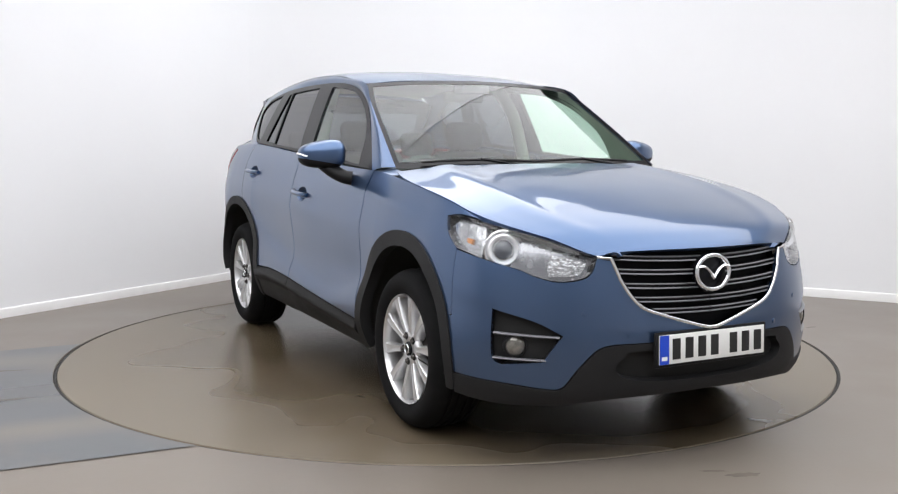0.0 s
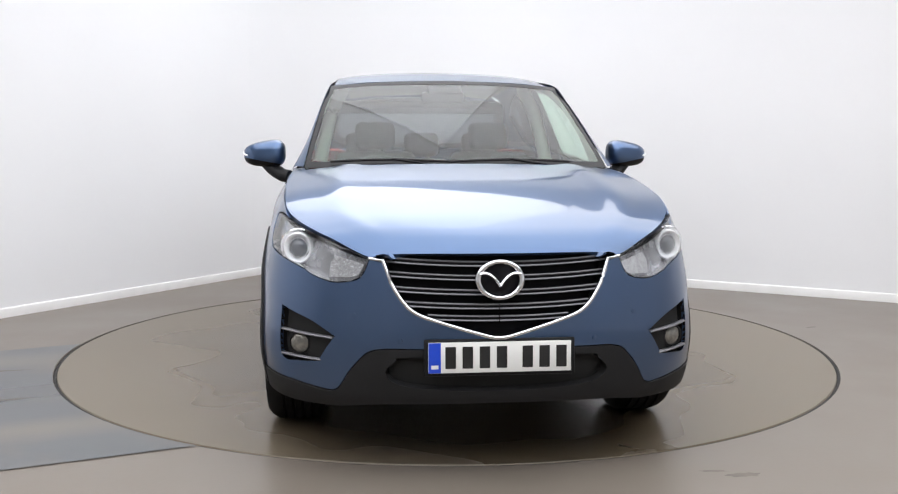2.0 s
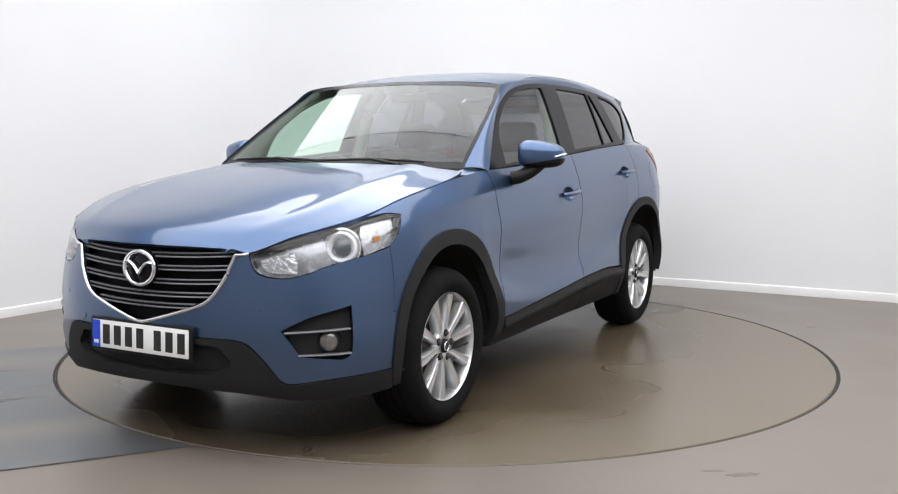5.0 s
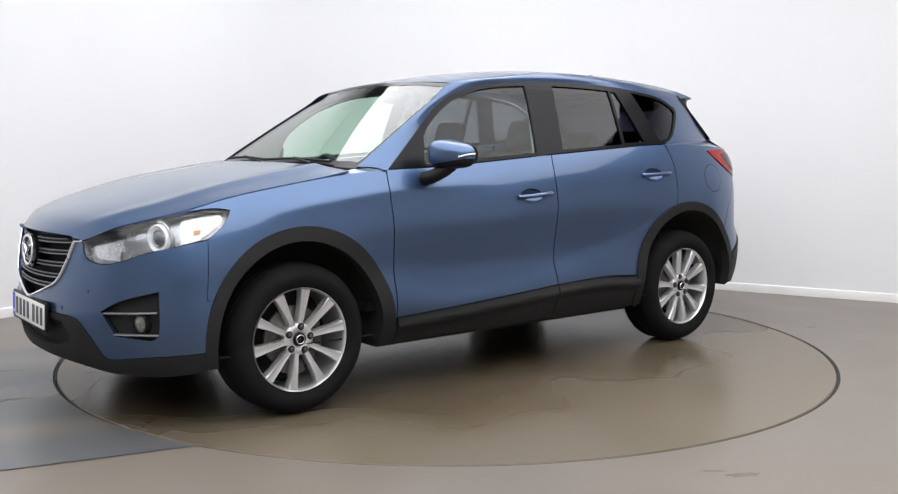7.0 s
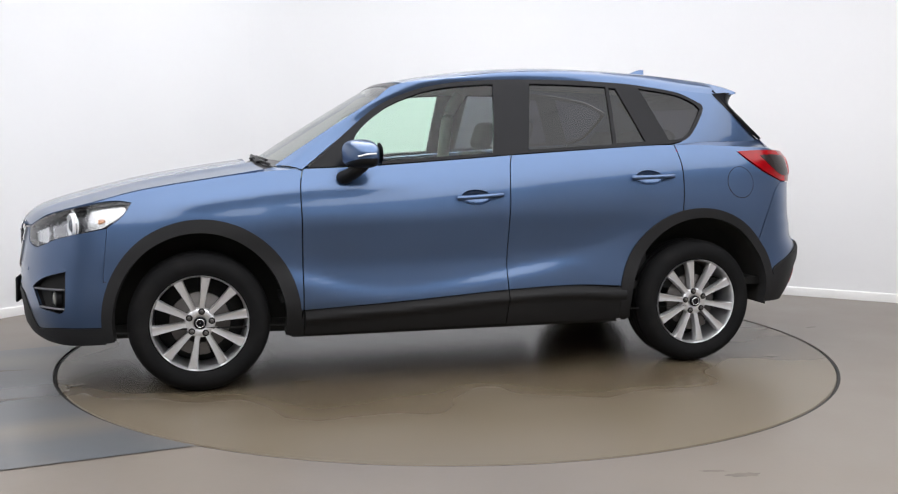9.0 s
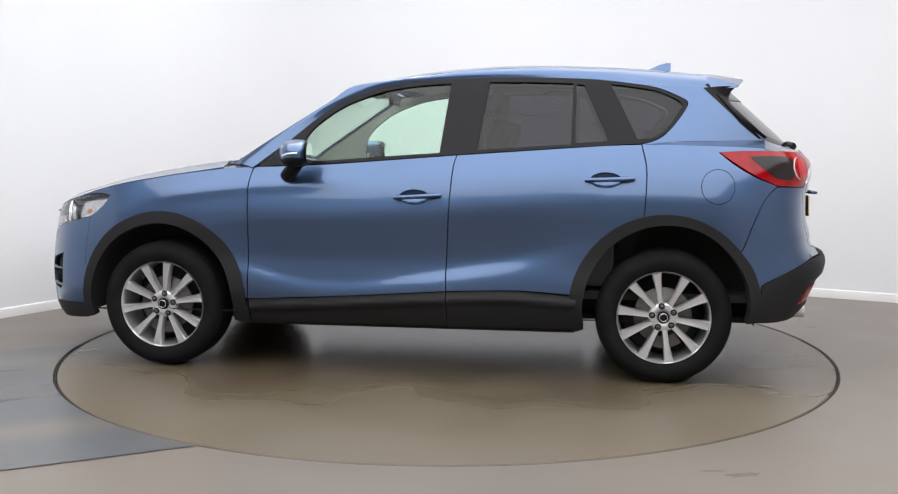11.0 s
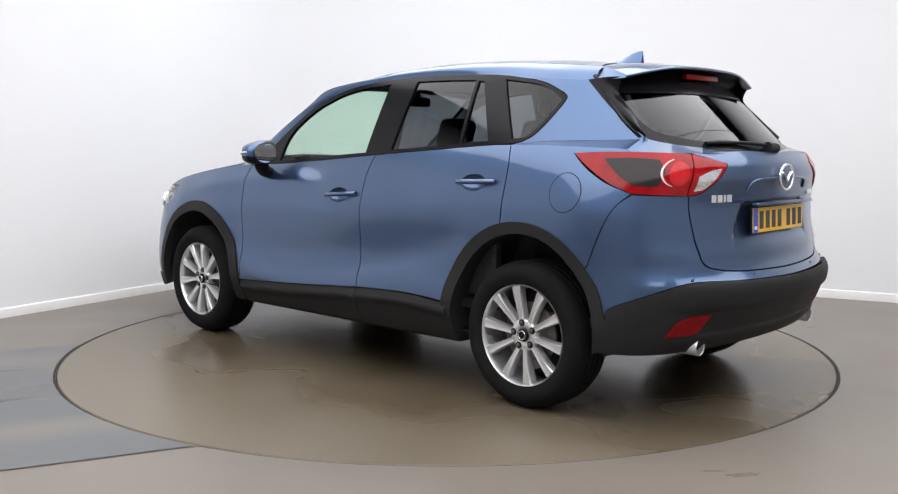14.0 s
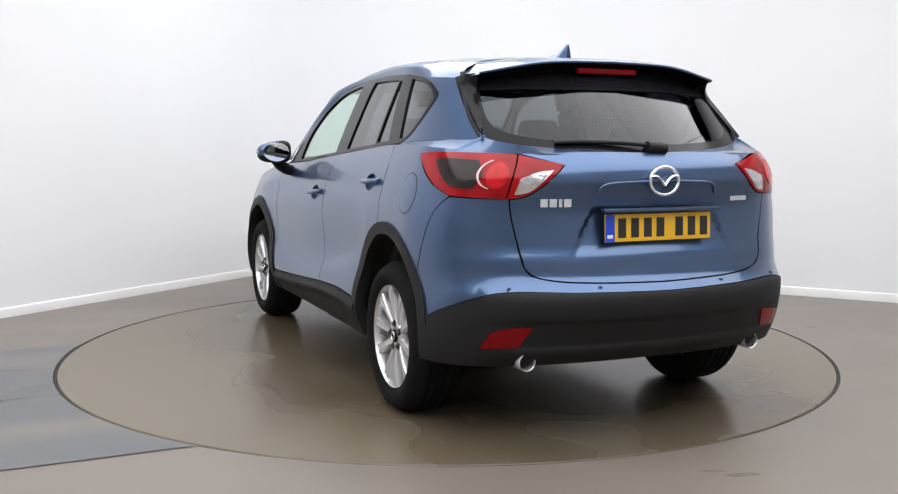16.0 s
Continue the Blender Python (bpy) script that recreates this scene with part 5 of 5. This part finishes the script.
def bumper_skin(s_, z):
    """The black rear bumper: a shelf on top, a hollow band and a lower lip."""
    p = skin(s_, z)
    mid = 1 - ease(0.55, 0.82, abs(p.y))
    p.x -= (0.020 * ease(0.515, 0.545, z) - 0.006 * ease(0.60, 0.64, z) + 0.016 * (1 - ease(0.395, 0.425, z)) - 0.012 * (1 - ease(0.335, 0.385, z))) * mid
    return p


def build_tailgate():
    tg = outline(rr((0.0, 0.668), (0.35, 0.676), (0.53, 0.695), (0.588, 0.735)), rr((0.588, 0.735), (0.612, 0.86), (0.650, 1.003)), rr((0.650, 1.003), (0.595, 1.013), (0.535, 1.055), (0.455, 1.140)),
                 rr((0.455, 1.140), (0.55, 1.163), (0.640, 1.184)), rr((0.640, 1.184), (0.30, 1.192), (0.0, 1.186)))
    gate = panel("tailgate", gate_skin, tg, PAINT, car, sides=(1, -1), h=0.02)
    # the painted strip between the lights and the rear window
    for side in (1, -1):
        loft("window_sill_panel", [[tuple(skin(s_rear(y), 1.186 - 0.002 * y)) for y in (0.0, 0.2, 0.4, 0.6)] + [tuple(skin(-1.95, 1.188)), tuple(skin(-1.88, 1.200))],
                                   [tuple(rear_screen(y, z) + Vector((-0.004, 0, 0.001))) for y, z in ((0.0, 1.188), (0.22, 1.194), (0.42, 1.207), (0.56, 1.224), (0.64, 1.246))] + [tuple(side_glass(-1.85, 1.262))]],
             PAINT, gate, n=40, across=3, side=side)
    # plate recess: a raised brow and a sunk field
    bm = bmesh.new()
    tube(bm, [skin(s_rear(0.30), 1.020) + Vector((-0.002, 0, 0)), skin(s_rear(0.27), 1.062) + Vector((-0.004, 0, 0)), skin(s_rear(0.12), 1.072) + Vector((-0.006, 0, 0)), skin(-2.83, 1.074) + Vector((-0.006, 0, 0))], 0.006, 8)
    tube(bm, [Vector((p.x, -p.y, p.z)) for p in (skin(s_rear(0.30), 1.020) + Vector((-0.002, 0, 0)), skin(s_rear(0.27), 1.062) + Vector((-0.004, 0, 0)), skin(s_rear(0.12), 1.072) + Vector((-0.006, 0, 0)), skin(-2.83, 1.074) + Vector((-0.006, 0, 0)))], 0.006, 8)
    part("plate_brow", bm, PAINT, gate, smooth=60)
    bm = bmesh.new()
    round_box(bm, (-2.206, -0.285, 0.952), (-2.170, 0.285, 0.968), 0.006)
    part("plate_grip", bm, PAINT, gate, smooth=40)
    build_plate(False)
    build_emblem(gate, Matrix.Translation((-2.194, 0, 1.075)), 0.066, -1)
    # maker's script becomes plain chrome bars
    bm = bmesh.new()
    for y0, w in ((0.497, 0.030), (0.460, 0.030), (0.430, 0.014), (0.400, 0.030)):
        p = skin(s_rear(y0 + 0.02), 0.990)
        box(bm, (-0.003, -w / 2, -0.016), (0.003, w / 2, 0.016), Matrix.Translation((p.x - 0.003, p.y, p.z)) @ Euler((0, 0, radians(-14))).to_matrix().to_4x4())
    part("badge", bm, CHROME, gate, "chrome badge bars")
    bm = bmesh.new()
    p = skin(s_rear(0.455), 0.993)
    box(bm, (-0.003, -0.055, -0.010), (0.003, 0.055, 0.010), Matrix.Translation((p.x - 0.002, -p.y, p.z)) @ Euler((0, 0, radians(14))).to_matrix().to_4x4())
    part("badge", bm, CHROME, gate, "chrome badge bar")
    # wiper
    wp = new("rear_wiper")
    wp.parent = car
    tagged(wp, "black rear wiper")
    bm = bmesh.new()
    tube(bm, [rear_screen(-0.02, 1.212) + Vector((-0.035, 0, 0.0)), rear_screen(0.10, 1.226) + Vector((-0.03, 0, 0)), rear_screen(0.30, 1.232) + Vector((-0.02, 0, 0)), rear_screen(0.40, 1.228) + Vector((-0.016, 0, 0))], 0.011, 8, 0.8)
    part("wiper_arm", bm, BLACK, wp, smooth=60)
    bm = bmesh.new()
    tube(bm, [rear_screen(-0.06, 1.205) + Vector((-0.03, 0, 0)), rear_screen(0.03, 1.212) + Vector((-0.035, 0, 0))], 0.024, 12)
    part("wiper_hub", bm, BLACK, wp, smooth=60)


def build_rear_bumper():
    up = outline(rr((0.0, 0.634), (0.40, 0.640), (0.66, 0.645), (0.78, 0.615)) + [(-1.85, 0.535), (-1.832, 0.492)], [(-1.832, 0.492)] + arch(*ARCH_R, 164, 141, 6) + [(-1.741, 0.70)],
                 [(-1.741, 0.70), (-1.796, 0.83), (-1.866, 0.955), (-1.937, 1.010)], [(-1.937, 1.010)] + rr((0.656, 1.003)), rr((0.656, 1.003), (0.618, 0.86), (0.594, 0.735), (0.53, 0.689), (0.35, 0.670), (0.0, 0.662)))
    panel("rear_bumper", skin, up, PAINT, car, sides=(1, -1), h=0.03)
    lo = outline(rr((0.0, 0.630), (0.40, 0.636), (0.66, 0.641), (0.78, 0.611)) + [(-1.85, 0.531), (-1.836, 0.488)], [(-1.836, 0.488), (-1.80, 0.335)], [(-1.80, 0.335)] + rr((0.78, 0.332), (0.60, 0.335), (0.0, 0.340)))
    low = panel("lower_rear_bumper", bumper_skin, lo, CLAD, car, lift=0.008, depth=0.05, sides=(1, -1), h=0.02, label="grained black plastic rear bumper")
    for side in (1, -1):
        rf = outline(rr((0.735, 0.415), (0.60, 0.420)), rr((0.60, 0.420), (0.565, 0.505)), rr((0.565, 0.505), (0.66, 0.500), (0.71, 0.480)), rr((0.71, 0.480), (0.735, 0.415)))
        panel("reflector", skin, rf, RED_DEEP, low, lift=0.013, depth=0.01, sides=(side,), h=0.03, label="red bumper reflector")
        ex = new("exhaust_tip")
        ex.parent = car
        m = Matrix.Translation((-2.092, 0.565 * side, 0.352)) @ Euler((0, radians(-90), 0)).to_matrix().to_4x4()
        bm = bmesh.new()
        lathe(bm, [(0.038, -0.16), (0.038, 0.0), (0.036, 0.003), (0.033, 0.0), (0.033, -0.15)], m, 28)
        part("pipe", bm, ALLOY, ex, "polished steel pipe", smooth=40)
        bm = bmesh.new()
        disc_fill(bm, 0.033, -0.12, m, 24)
        part("pipe_inside", bm, DARK, ex)
        for y in (0.30, 0.66):
            p = skin(s_rear(y), 0.652)
            bm = bmesh.new()
            lathe(bm, [(0.010, -0.004), (0.010, 0.002), (0.001, 0.003)], Matrix.Translation((p.x, p.y * side, p.z)) @ Euler((0, radians(-90), 0)).to_matrix().to_4x4(), 14)
            part("parking_sensor", bm, PAINT, car, smooth=40)
        for s_, z in ((s_front(0.53), 0.600), (s_front(0.36), 0.515)):
            p = skin(s_, z)
            n = Vector((0.9, 0.35 * side, 0))
            bm = bmesh.new()
            lathe(bm, [(0.010, -0.004), (0.010, 0.002), (0.001, 0.003)], Matrix.Translation((p.x, p.y * side, p.z)) @ n.to_track_quat("Z", "Y").to_matrix().to_4x4(), 14)
            part("parking_sensor", bm, PAINT, car, smooth=40)


def build_underbody():
    bm = bmesh.new()
    for lo, hi in (((-0.90, -0.80, 0.24), (0.90, 0.80, 0.30)), ((0.90, -0.62, 0.24), (1.80, 0.62, 0.31)), ((1.75, -0.50, 0.29), (2.02, 0.50, 0.33)),
                   ((-1.80, -0.60, 0.28), (-0.90, 0.60, 0.34)), ((-2.00, -0.45, 0.37), (-1.78, 0.45, 0.42))):
        box(bm, lo, hi)
    part("floor_pan", bm, DARK, car)
    for x in (1.35, -1.35):
        bm = bmesh.new()
        tube(bm, [(x, -0.70, 0.34), (x, 0.70, 0.34)], 0.04, 10)
        part("axle", bm, DARK, car)
    for a, nm in ((ARCH_F, "wheel_arch_liner"), (ARCH_R, "wheel_arch_liner")):
        for side in (1, -1):
            bm = bmesh.new()
            rows = []
            for x, z in arch(a[0], a[1] - 0.01, a[2] - 0.040, a[3] - 0.035, -6, 186, 26):
                rows.append([bm.verts.new((x, y * side, z)) for y in (0.862, 0.60)])
            for p, q in zip(rows, rows[1:]):
                bm.faces.new((p[0], q[0], q[1], p[1]))
            bm.faces.new([r[1] for r in rows])
            part(nm, bm, LINER, car, smooth=40)


FOG_LENS = material("fog_lens", (0.22, 0.21, 0.19), 0.2, metal=0.5, coat=0.4, spread=0.3, scale=60)
PALE_PINK = material("pale_light_bar", (0.75, 0.50, 0.50), 0.2, coat=0.8, spread=0.04)
RED_BRIGHT = material("bright_red_lens", (0.50, 0.008, 0.012), 0.10, Specular_IOR_Level=0.4, spread=0.25, scale=30, bump=0.3, bump_scale=60)
PROJECTOR = material("projector_glass", (0.10, 0.11, 0.13), 0.05, coat=1.0, spread=0.02)


# ---------------------------------------------------------------- wheels
def build_wheel(x, y, side):
    wh = new("wheel")
    wh.parent = car
    tagged(wh, "ten-spoke silver alloy wheel with black tyre")
    wh.matrix_basis = pose(x, y * side, 0.345, -90 * side, 0, 0) @ pose(0, 0, 0, 0, 0, 9 if x > 0 else 27)
    # local z points outwards; the wheel's outer face is at z = 0
    R = 0.345
    bm = bmesh.new()
    prof = [(0.236, -0.012), (0.244, 0.006), (0.262, 0.016), (0.285, 0.020), (0.305, 0.016), (0.322, 0.004), (0.334, -0.014), (R - 0.004, -0.030), (R - 0.001, -0.045)]
    for k in range(4):
        c = -0.062 - 0.038 * k
        prof += [(R, c + 0.010), (R - 0.008, c + 0.007), (R - 0.008, c - 0.001), (R, c - 0.004)] if k else [(R, -0.052), (R - 0.008, -0.055), (R - 0.008, -0.063), (R, -0.066)]
    prof += [(R - 0.003, -0.195), (0.33, -0.215), (0.30, -0.228), (0.25, -0.222), (0.225, -0.20)]
    lathe(bm, prof, None, 72)
    bmesh.ops.recalc_face_normals(bm, faces=bm.faces)
    tyre = part("tyre", bm, RUBBER, wh, "black road tyre", smooth=35)
    bm = bmesh.new()
    lathe(bm, [(0.222, -0.20), (0.226, -0.03), (0.230, -0.006), (0.236, 0.004), (0.238, 0.0), (0.237, -0.010)], None, 64)
    bmesh.ops.recalc_face_normals(bm, faces=bm.faces)
    part("rim", bm, ALLOY, wh, "silver alloy rim", smooth=50)
    bm = bmesh.new()
    lathe(bm, [(0.222, -0.185), (0.20, -0.16), (0.14, -0.15), (0.02, -0.15)], None, 40)
    part("wheel_well", bm, DARK, wh, smooth=50)
    bm = bmesh.new()
    lathe(bm, [(0.148, -0.085), (0.148, -0.072), (0.145, -0.070), (0.075, -0.070), (0.070, -0.055), (0.001, -0.055)], None, 48)
    part("brake_disc", bm, STEEL, wh, smooth=40)
    bm = bmesh.new()
    a0 = 0.6
    rows = []
    for i in range(9):
        a = a0 + 1.1 * i / 8
        rows.append([bm.verts.new((r * math.cos(a), r * math.sin(a), z)) for r, z in ((0.165, -0.09), (0.165, -0.05), (0.105, -0.05), (0.105, -0.09))])
    for p, q in zip(rows, rows[1:]):
        for k in range(3):
            bm.faces.new((p[k], q[k], q[k + 1], p[k + 1]))
    bm.faces.new(rows[0])
    bm.faces.new(rows[-1])
    bmesh.ops.recalc_face_normals(bm, faces=bm.faces)
    part("brake_caliper", bm, STEEL, wh, smooth=30)
    # spokes widen outwards in pairs
    for i in range(10):
        lean = 0.05 if i % 2 else -0.05
        m = Euler((0, 0, 2 * math.pi * i / 10 + lean)).to_matrix().to_4x4()
        bm = bmesh.new()
        rows = []
        for r, w, z in ((0.045, 0.0135, -0.020), (0.085, 0.0135, -0.016), (0.13, 0.0150, -0.010), (0.18, 0.0190, -0.005), (0.228, 0.0245, -0.004)):
            dy = -lean * (r - 0.045) * 0.9
            rows.append([bm.verts.new(m @ Vector((r, dy + w * k, z + dz))) for k, dz in ((-1.0, -0.045), (-1.0, -0.006), (-0.80, 0.0), (-0.25, -0.002), (0.25, -0.002), (0.80, 0.0), (1.0, -0.006), (1.0, -0.045))])
        for p, q in zip(rows, rows[1:]):
            for k in range(7):
                bm.faces.new((p[k], q[k], q[k + 1], p[k + 1]))
        bm.faces.new(rows[0])
        bm.faces.new(rows[-1])
        bmesh.ops.recalc_face_normals(bm, faces=bm.faces)
        part("spoke", bm, ALLOY, wh, smooth=30)
    bm = bmesh.new()
    lathe(bm, [(0.075, -0.05), (0.074, -0.024), (0.066, -0.018), (0.034, -0.017), (0.032, -0.020), (0.001, -0.020)], None, 40)
    part("hub", bm, ALLOY, wh, smooth=40)
    bm = bmesh.new()
    lathe(bm, [(0.031, -0.022), (0.030, -0.010), (0.026, -0.007), (0.001, -0.006)], None, 28)
    part("centre_cap", bm, GLOSS_BLACK, wh, "black centre cap", smooth=40)
    bm = bmesh.new()
    lathe(bm, [(0.022, -0.008), (0.022, -0.004), (0.018, -0.003), (0.018, -0.007)], None, 24)
    part("cap_ring", bm, CHROME, wh, smooth=40)
    for i in range(5):
        a = 2 * math.pi * (i + 0.5) / 5
        m = Matrix.Translation((0.0573 * math.cos(a), 0.0573 * math.sin(a), 0))
        bm = bmesh.new()
        lathe(bm, [(0.0105, -0.020), (0.0100, -0.007), (0.006, -0.004), (0.001, -0.0035)], m, 6)
        part("wheel_nut", bm, STEEL, wh, smooth=30)
        bm = bmesh.new()
        lathe(bm, [(0.0165, -0.030), (0.0165, -0.0160), (0.0150, -0.0155), (0.0095, -0.0160)], m, 20)
        part("nut_socket", bm, BLACK, wh, smooth=30)


# ---------------------------------------------------------------- cabin
def build_seat(x, y, w, back_h, rest=True):
    st = new("seat")
    st.parent = car
    tagged(st, "dark grey cloth seat")
    bm = bmesh.new()
    round_box(bm, (x - 0.26, y - w / 2, 0.48), (x + 0.28, y + w / 2, 0.66), 0.05, None, 3)
    part("cushion", bm, CLOTH, st, smooth=50)
    bm = bmesh.new()
    round_box(bm, (-0.07, -w / 2, 0.0), (0.07, w / 2, back_h), 0.05, pose(x - 0.26, y, 0.58, 0, -18, 0), 3)
    part("backrest", bm, CLOTH, st, smooth=50)
    if rest:
        bm = bmesh.new()
        q = pose(x - 0.26, y, 0.58, 0, -18, 0)
        round_box(bm, (-0.045, -0.125, back_h + 0.02), (0.05, 0.125, back_h + 0.20), 0.045, q, 3)
        tube(bm, [q @ Vector((0, 0.05, back_h - 0.04)), q @ Vector((0, 0.05, back_h + 0.06))], 0.006, 6)
        tube(bm, [q @ Vector((0, -0.05, back_h - 0.04)), q @ Vector((0, -0.05, back_h + 0.06))], 0.006, 6)
        part("headrest", bm, CLOTH, st, smooth=50)


def build_cabin():
    for y in (0.36, -0.36):
        build_seat(0.02, y, 0.50, 0.62)
    for y in (0.42, 0.0, -0.42):
        build_seat(-0.86, y, 0.40, 0.56, True)
    bm = bmesh.new()
    round_box(bm, (0.50, -0.70, 0.70), (0.95, 0.70, 1.045), 0.06, None, 3)
    part("dashboard", bm, DASH, car, smooth=50)
    bm = bmesh.new()
    round_box(bm, (0.46, -0.58, 0.98), (0.62, -0.18, 1.105), 0.04, None, 3)
    part("instrument_hood", bm, DASH, car, smooth=50)
    bm = bmesh.new()
    m = pose(0.40, -0.37, 0.98, 0, -68, 0)
    prof = [(0.185 + 0.015 * math.cos(2 * math.pi * k / 10), 0.015 * math.sin(2 * math.pi * k / 10)) for k in range(10)]
    lathe(bm, prof, m, 36, closed=True)
    round_box(bm, (-0.05, -0.18, -0.02), (0.05, 0.18, 0.01), 0.01, m)
    round_box(bm, (-0.07, -0.08, -0.03), (0.07, 0.08, 0.015), 0.015, m)
    part("steering_wheel", bm, DASH, car, smooth=50)
    bm = bmesh.new()
    box(bm, (-1.95, -0.80, 0.42), (0.95, 0.80, 0.46))
    part("cabin_floor", bm, DARK, car)
    bm = bmesh.new()
    round_box(bm, (-1.95, -0.62, 0.95), (-1.25, 0.62, 0.98), 0.01)
    part("parcel_cover", bm, DARK, car)
    panel("headlining", lambda x, y: roof(x, y) - Vector((0, 0, 0.035)), outline([(0.24, 0.0), (0.10, 0.54)], [(0.10, 0.54), (-1.52, 0.52)], [(-1.52, 0.52), (-1.5, 0.0)], [(-1.5, 0.0), (0.24, 0.0)]), LINING, car, depth=0, sides=(1, -1), h=0.12)
    for side in (1, -1):
        bm = bmesh.new()
        round_box(bm, (-1.10, 0.70, 0.48), (0.78, 0.76, 1.06), 0.02)
        for v in bm.verts:
            v.co.y *= side
        bmesh.ops.recalc_face_normals(bm, faces=bm.faces)
        part("door_lining", bm, DASH, car, smooth=40)
        for x0, x1 in ((-0.30, -0.37), ):
            bm = bmesh.new()
            tube(bm, [(x0 + 0.02, 0.70 * side, 1.12), (x0, 0.63 * side, 1.40), (x1, 0.56 * side, 1.56)], 0.04, 8)
            part("pillar_lining", bm, LINING, car, smooth=60)
    # rear-view mirror and sensor box behind the screen
    bm = bmesh.new()
    round_box(bm, (0.20, -0.12, 1.455), (0.235, 0.12, 1.515), 0.014)
    part("rear_view_mirror", bm, BLACK, car, smooth=40)
    bm = bmesh.new()
    round_box(bm, (0.26, -0.09, 1.50), (0.36, 0.09, 1.545), 0.012)
    part("sensor_box", bm, BLACK, car, smooth=40)
    # front wipers
    for y0, y1, zz in ((-0.05, 0.55, 0.0), (-0.62, -0.03, 0.0)):
        wp = new("wiper")
        wp.parent = car
        tagged(wp, "black windscreen wiper")
        bm = bmesh.new()
        tube(bm, [screen(y0 + (y1 - y0) * i / 5, 1.128 + 0.010 * math.sin(math.pi * i / 5)) + Vector((0.018, 0, 0.010)) for i in range(6)], 0.009, 8, 0.7)
        part("wiper_blade", bm, BLACK, wp, smooth=60)
        bm = bmesh.new()
        tube(bm, [Vector((1.03, y1 - 0.12 if y1 > 0.3 else y1 - 0.10, 1.125)), screen((y0 + y1) / 2, 1.14) + Vector((0.03, 0, 0.012))], 0.011, 8, 0.7)
        part("wiper_arm", bm, BLACK, wp, smooth=60)


build_body()
build_plate(True)
for wx, wy in ((1.35, 0.873), (-1.35, 0.873)):
    for sd_ in (1, -1):
        build_wheel(wx, wy, sd_)
build_cabin()


# ---------------------------------------------------------------- movement
def turn_at(t):
    """Degrees by which the turntable stands turned at t: a short start, then a steady rate."""
    a = -72.30 - 11.626 * (t - 1.0)
    return a + (1.55 * (1 - t) ** 2 + 1.15 * (1 - t) ** 3) * -1 if t < 1.0 else a


def motions():
    rows_table, rows_car = [], []
    for i in range(65):
        t = i * 0.25
        a = turn_at(t)
        m = pose(0, 0, 0, 0, 0, a)
        rows_table.append((t, m))
        rows_car.append((t, m @ pose(0.115, -0.063, 0)))
    walk(turntable, rows_table)
    walk(car, rows_car)


motions()
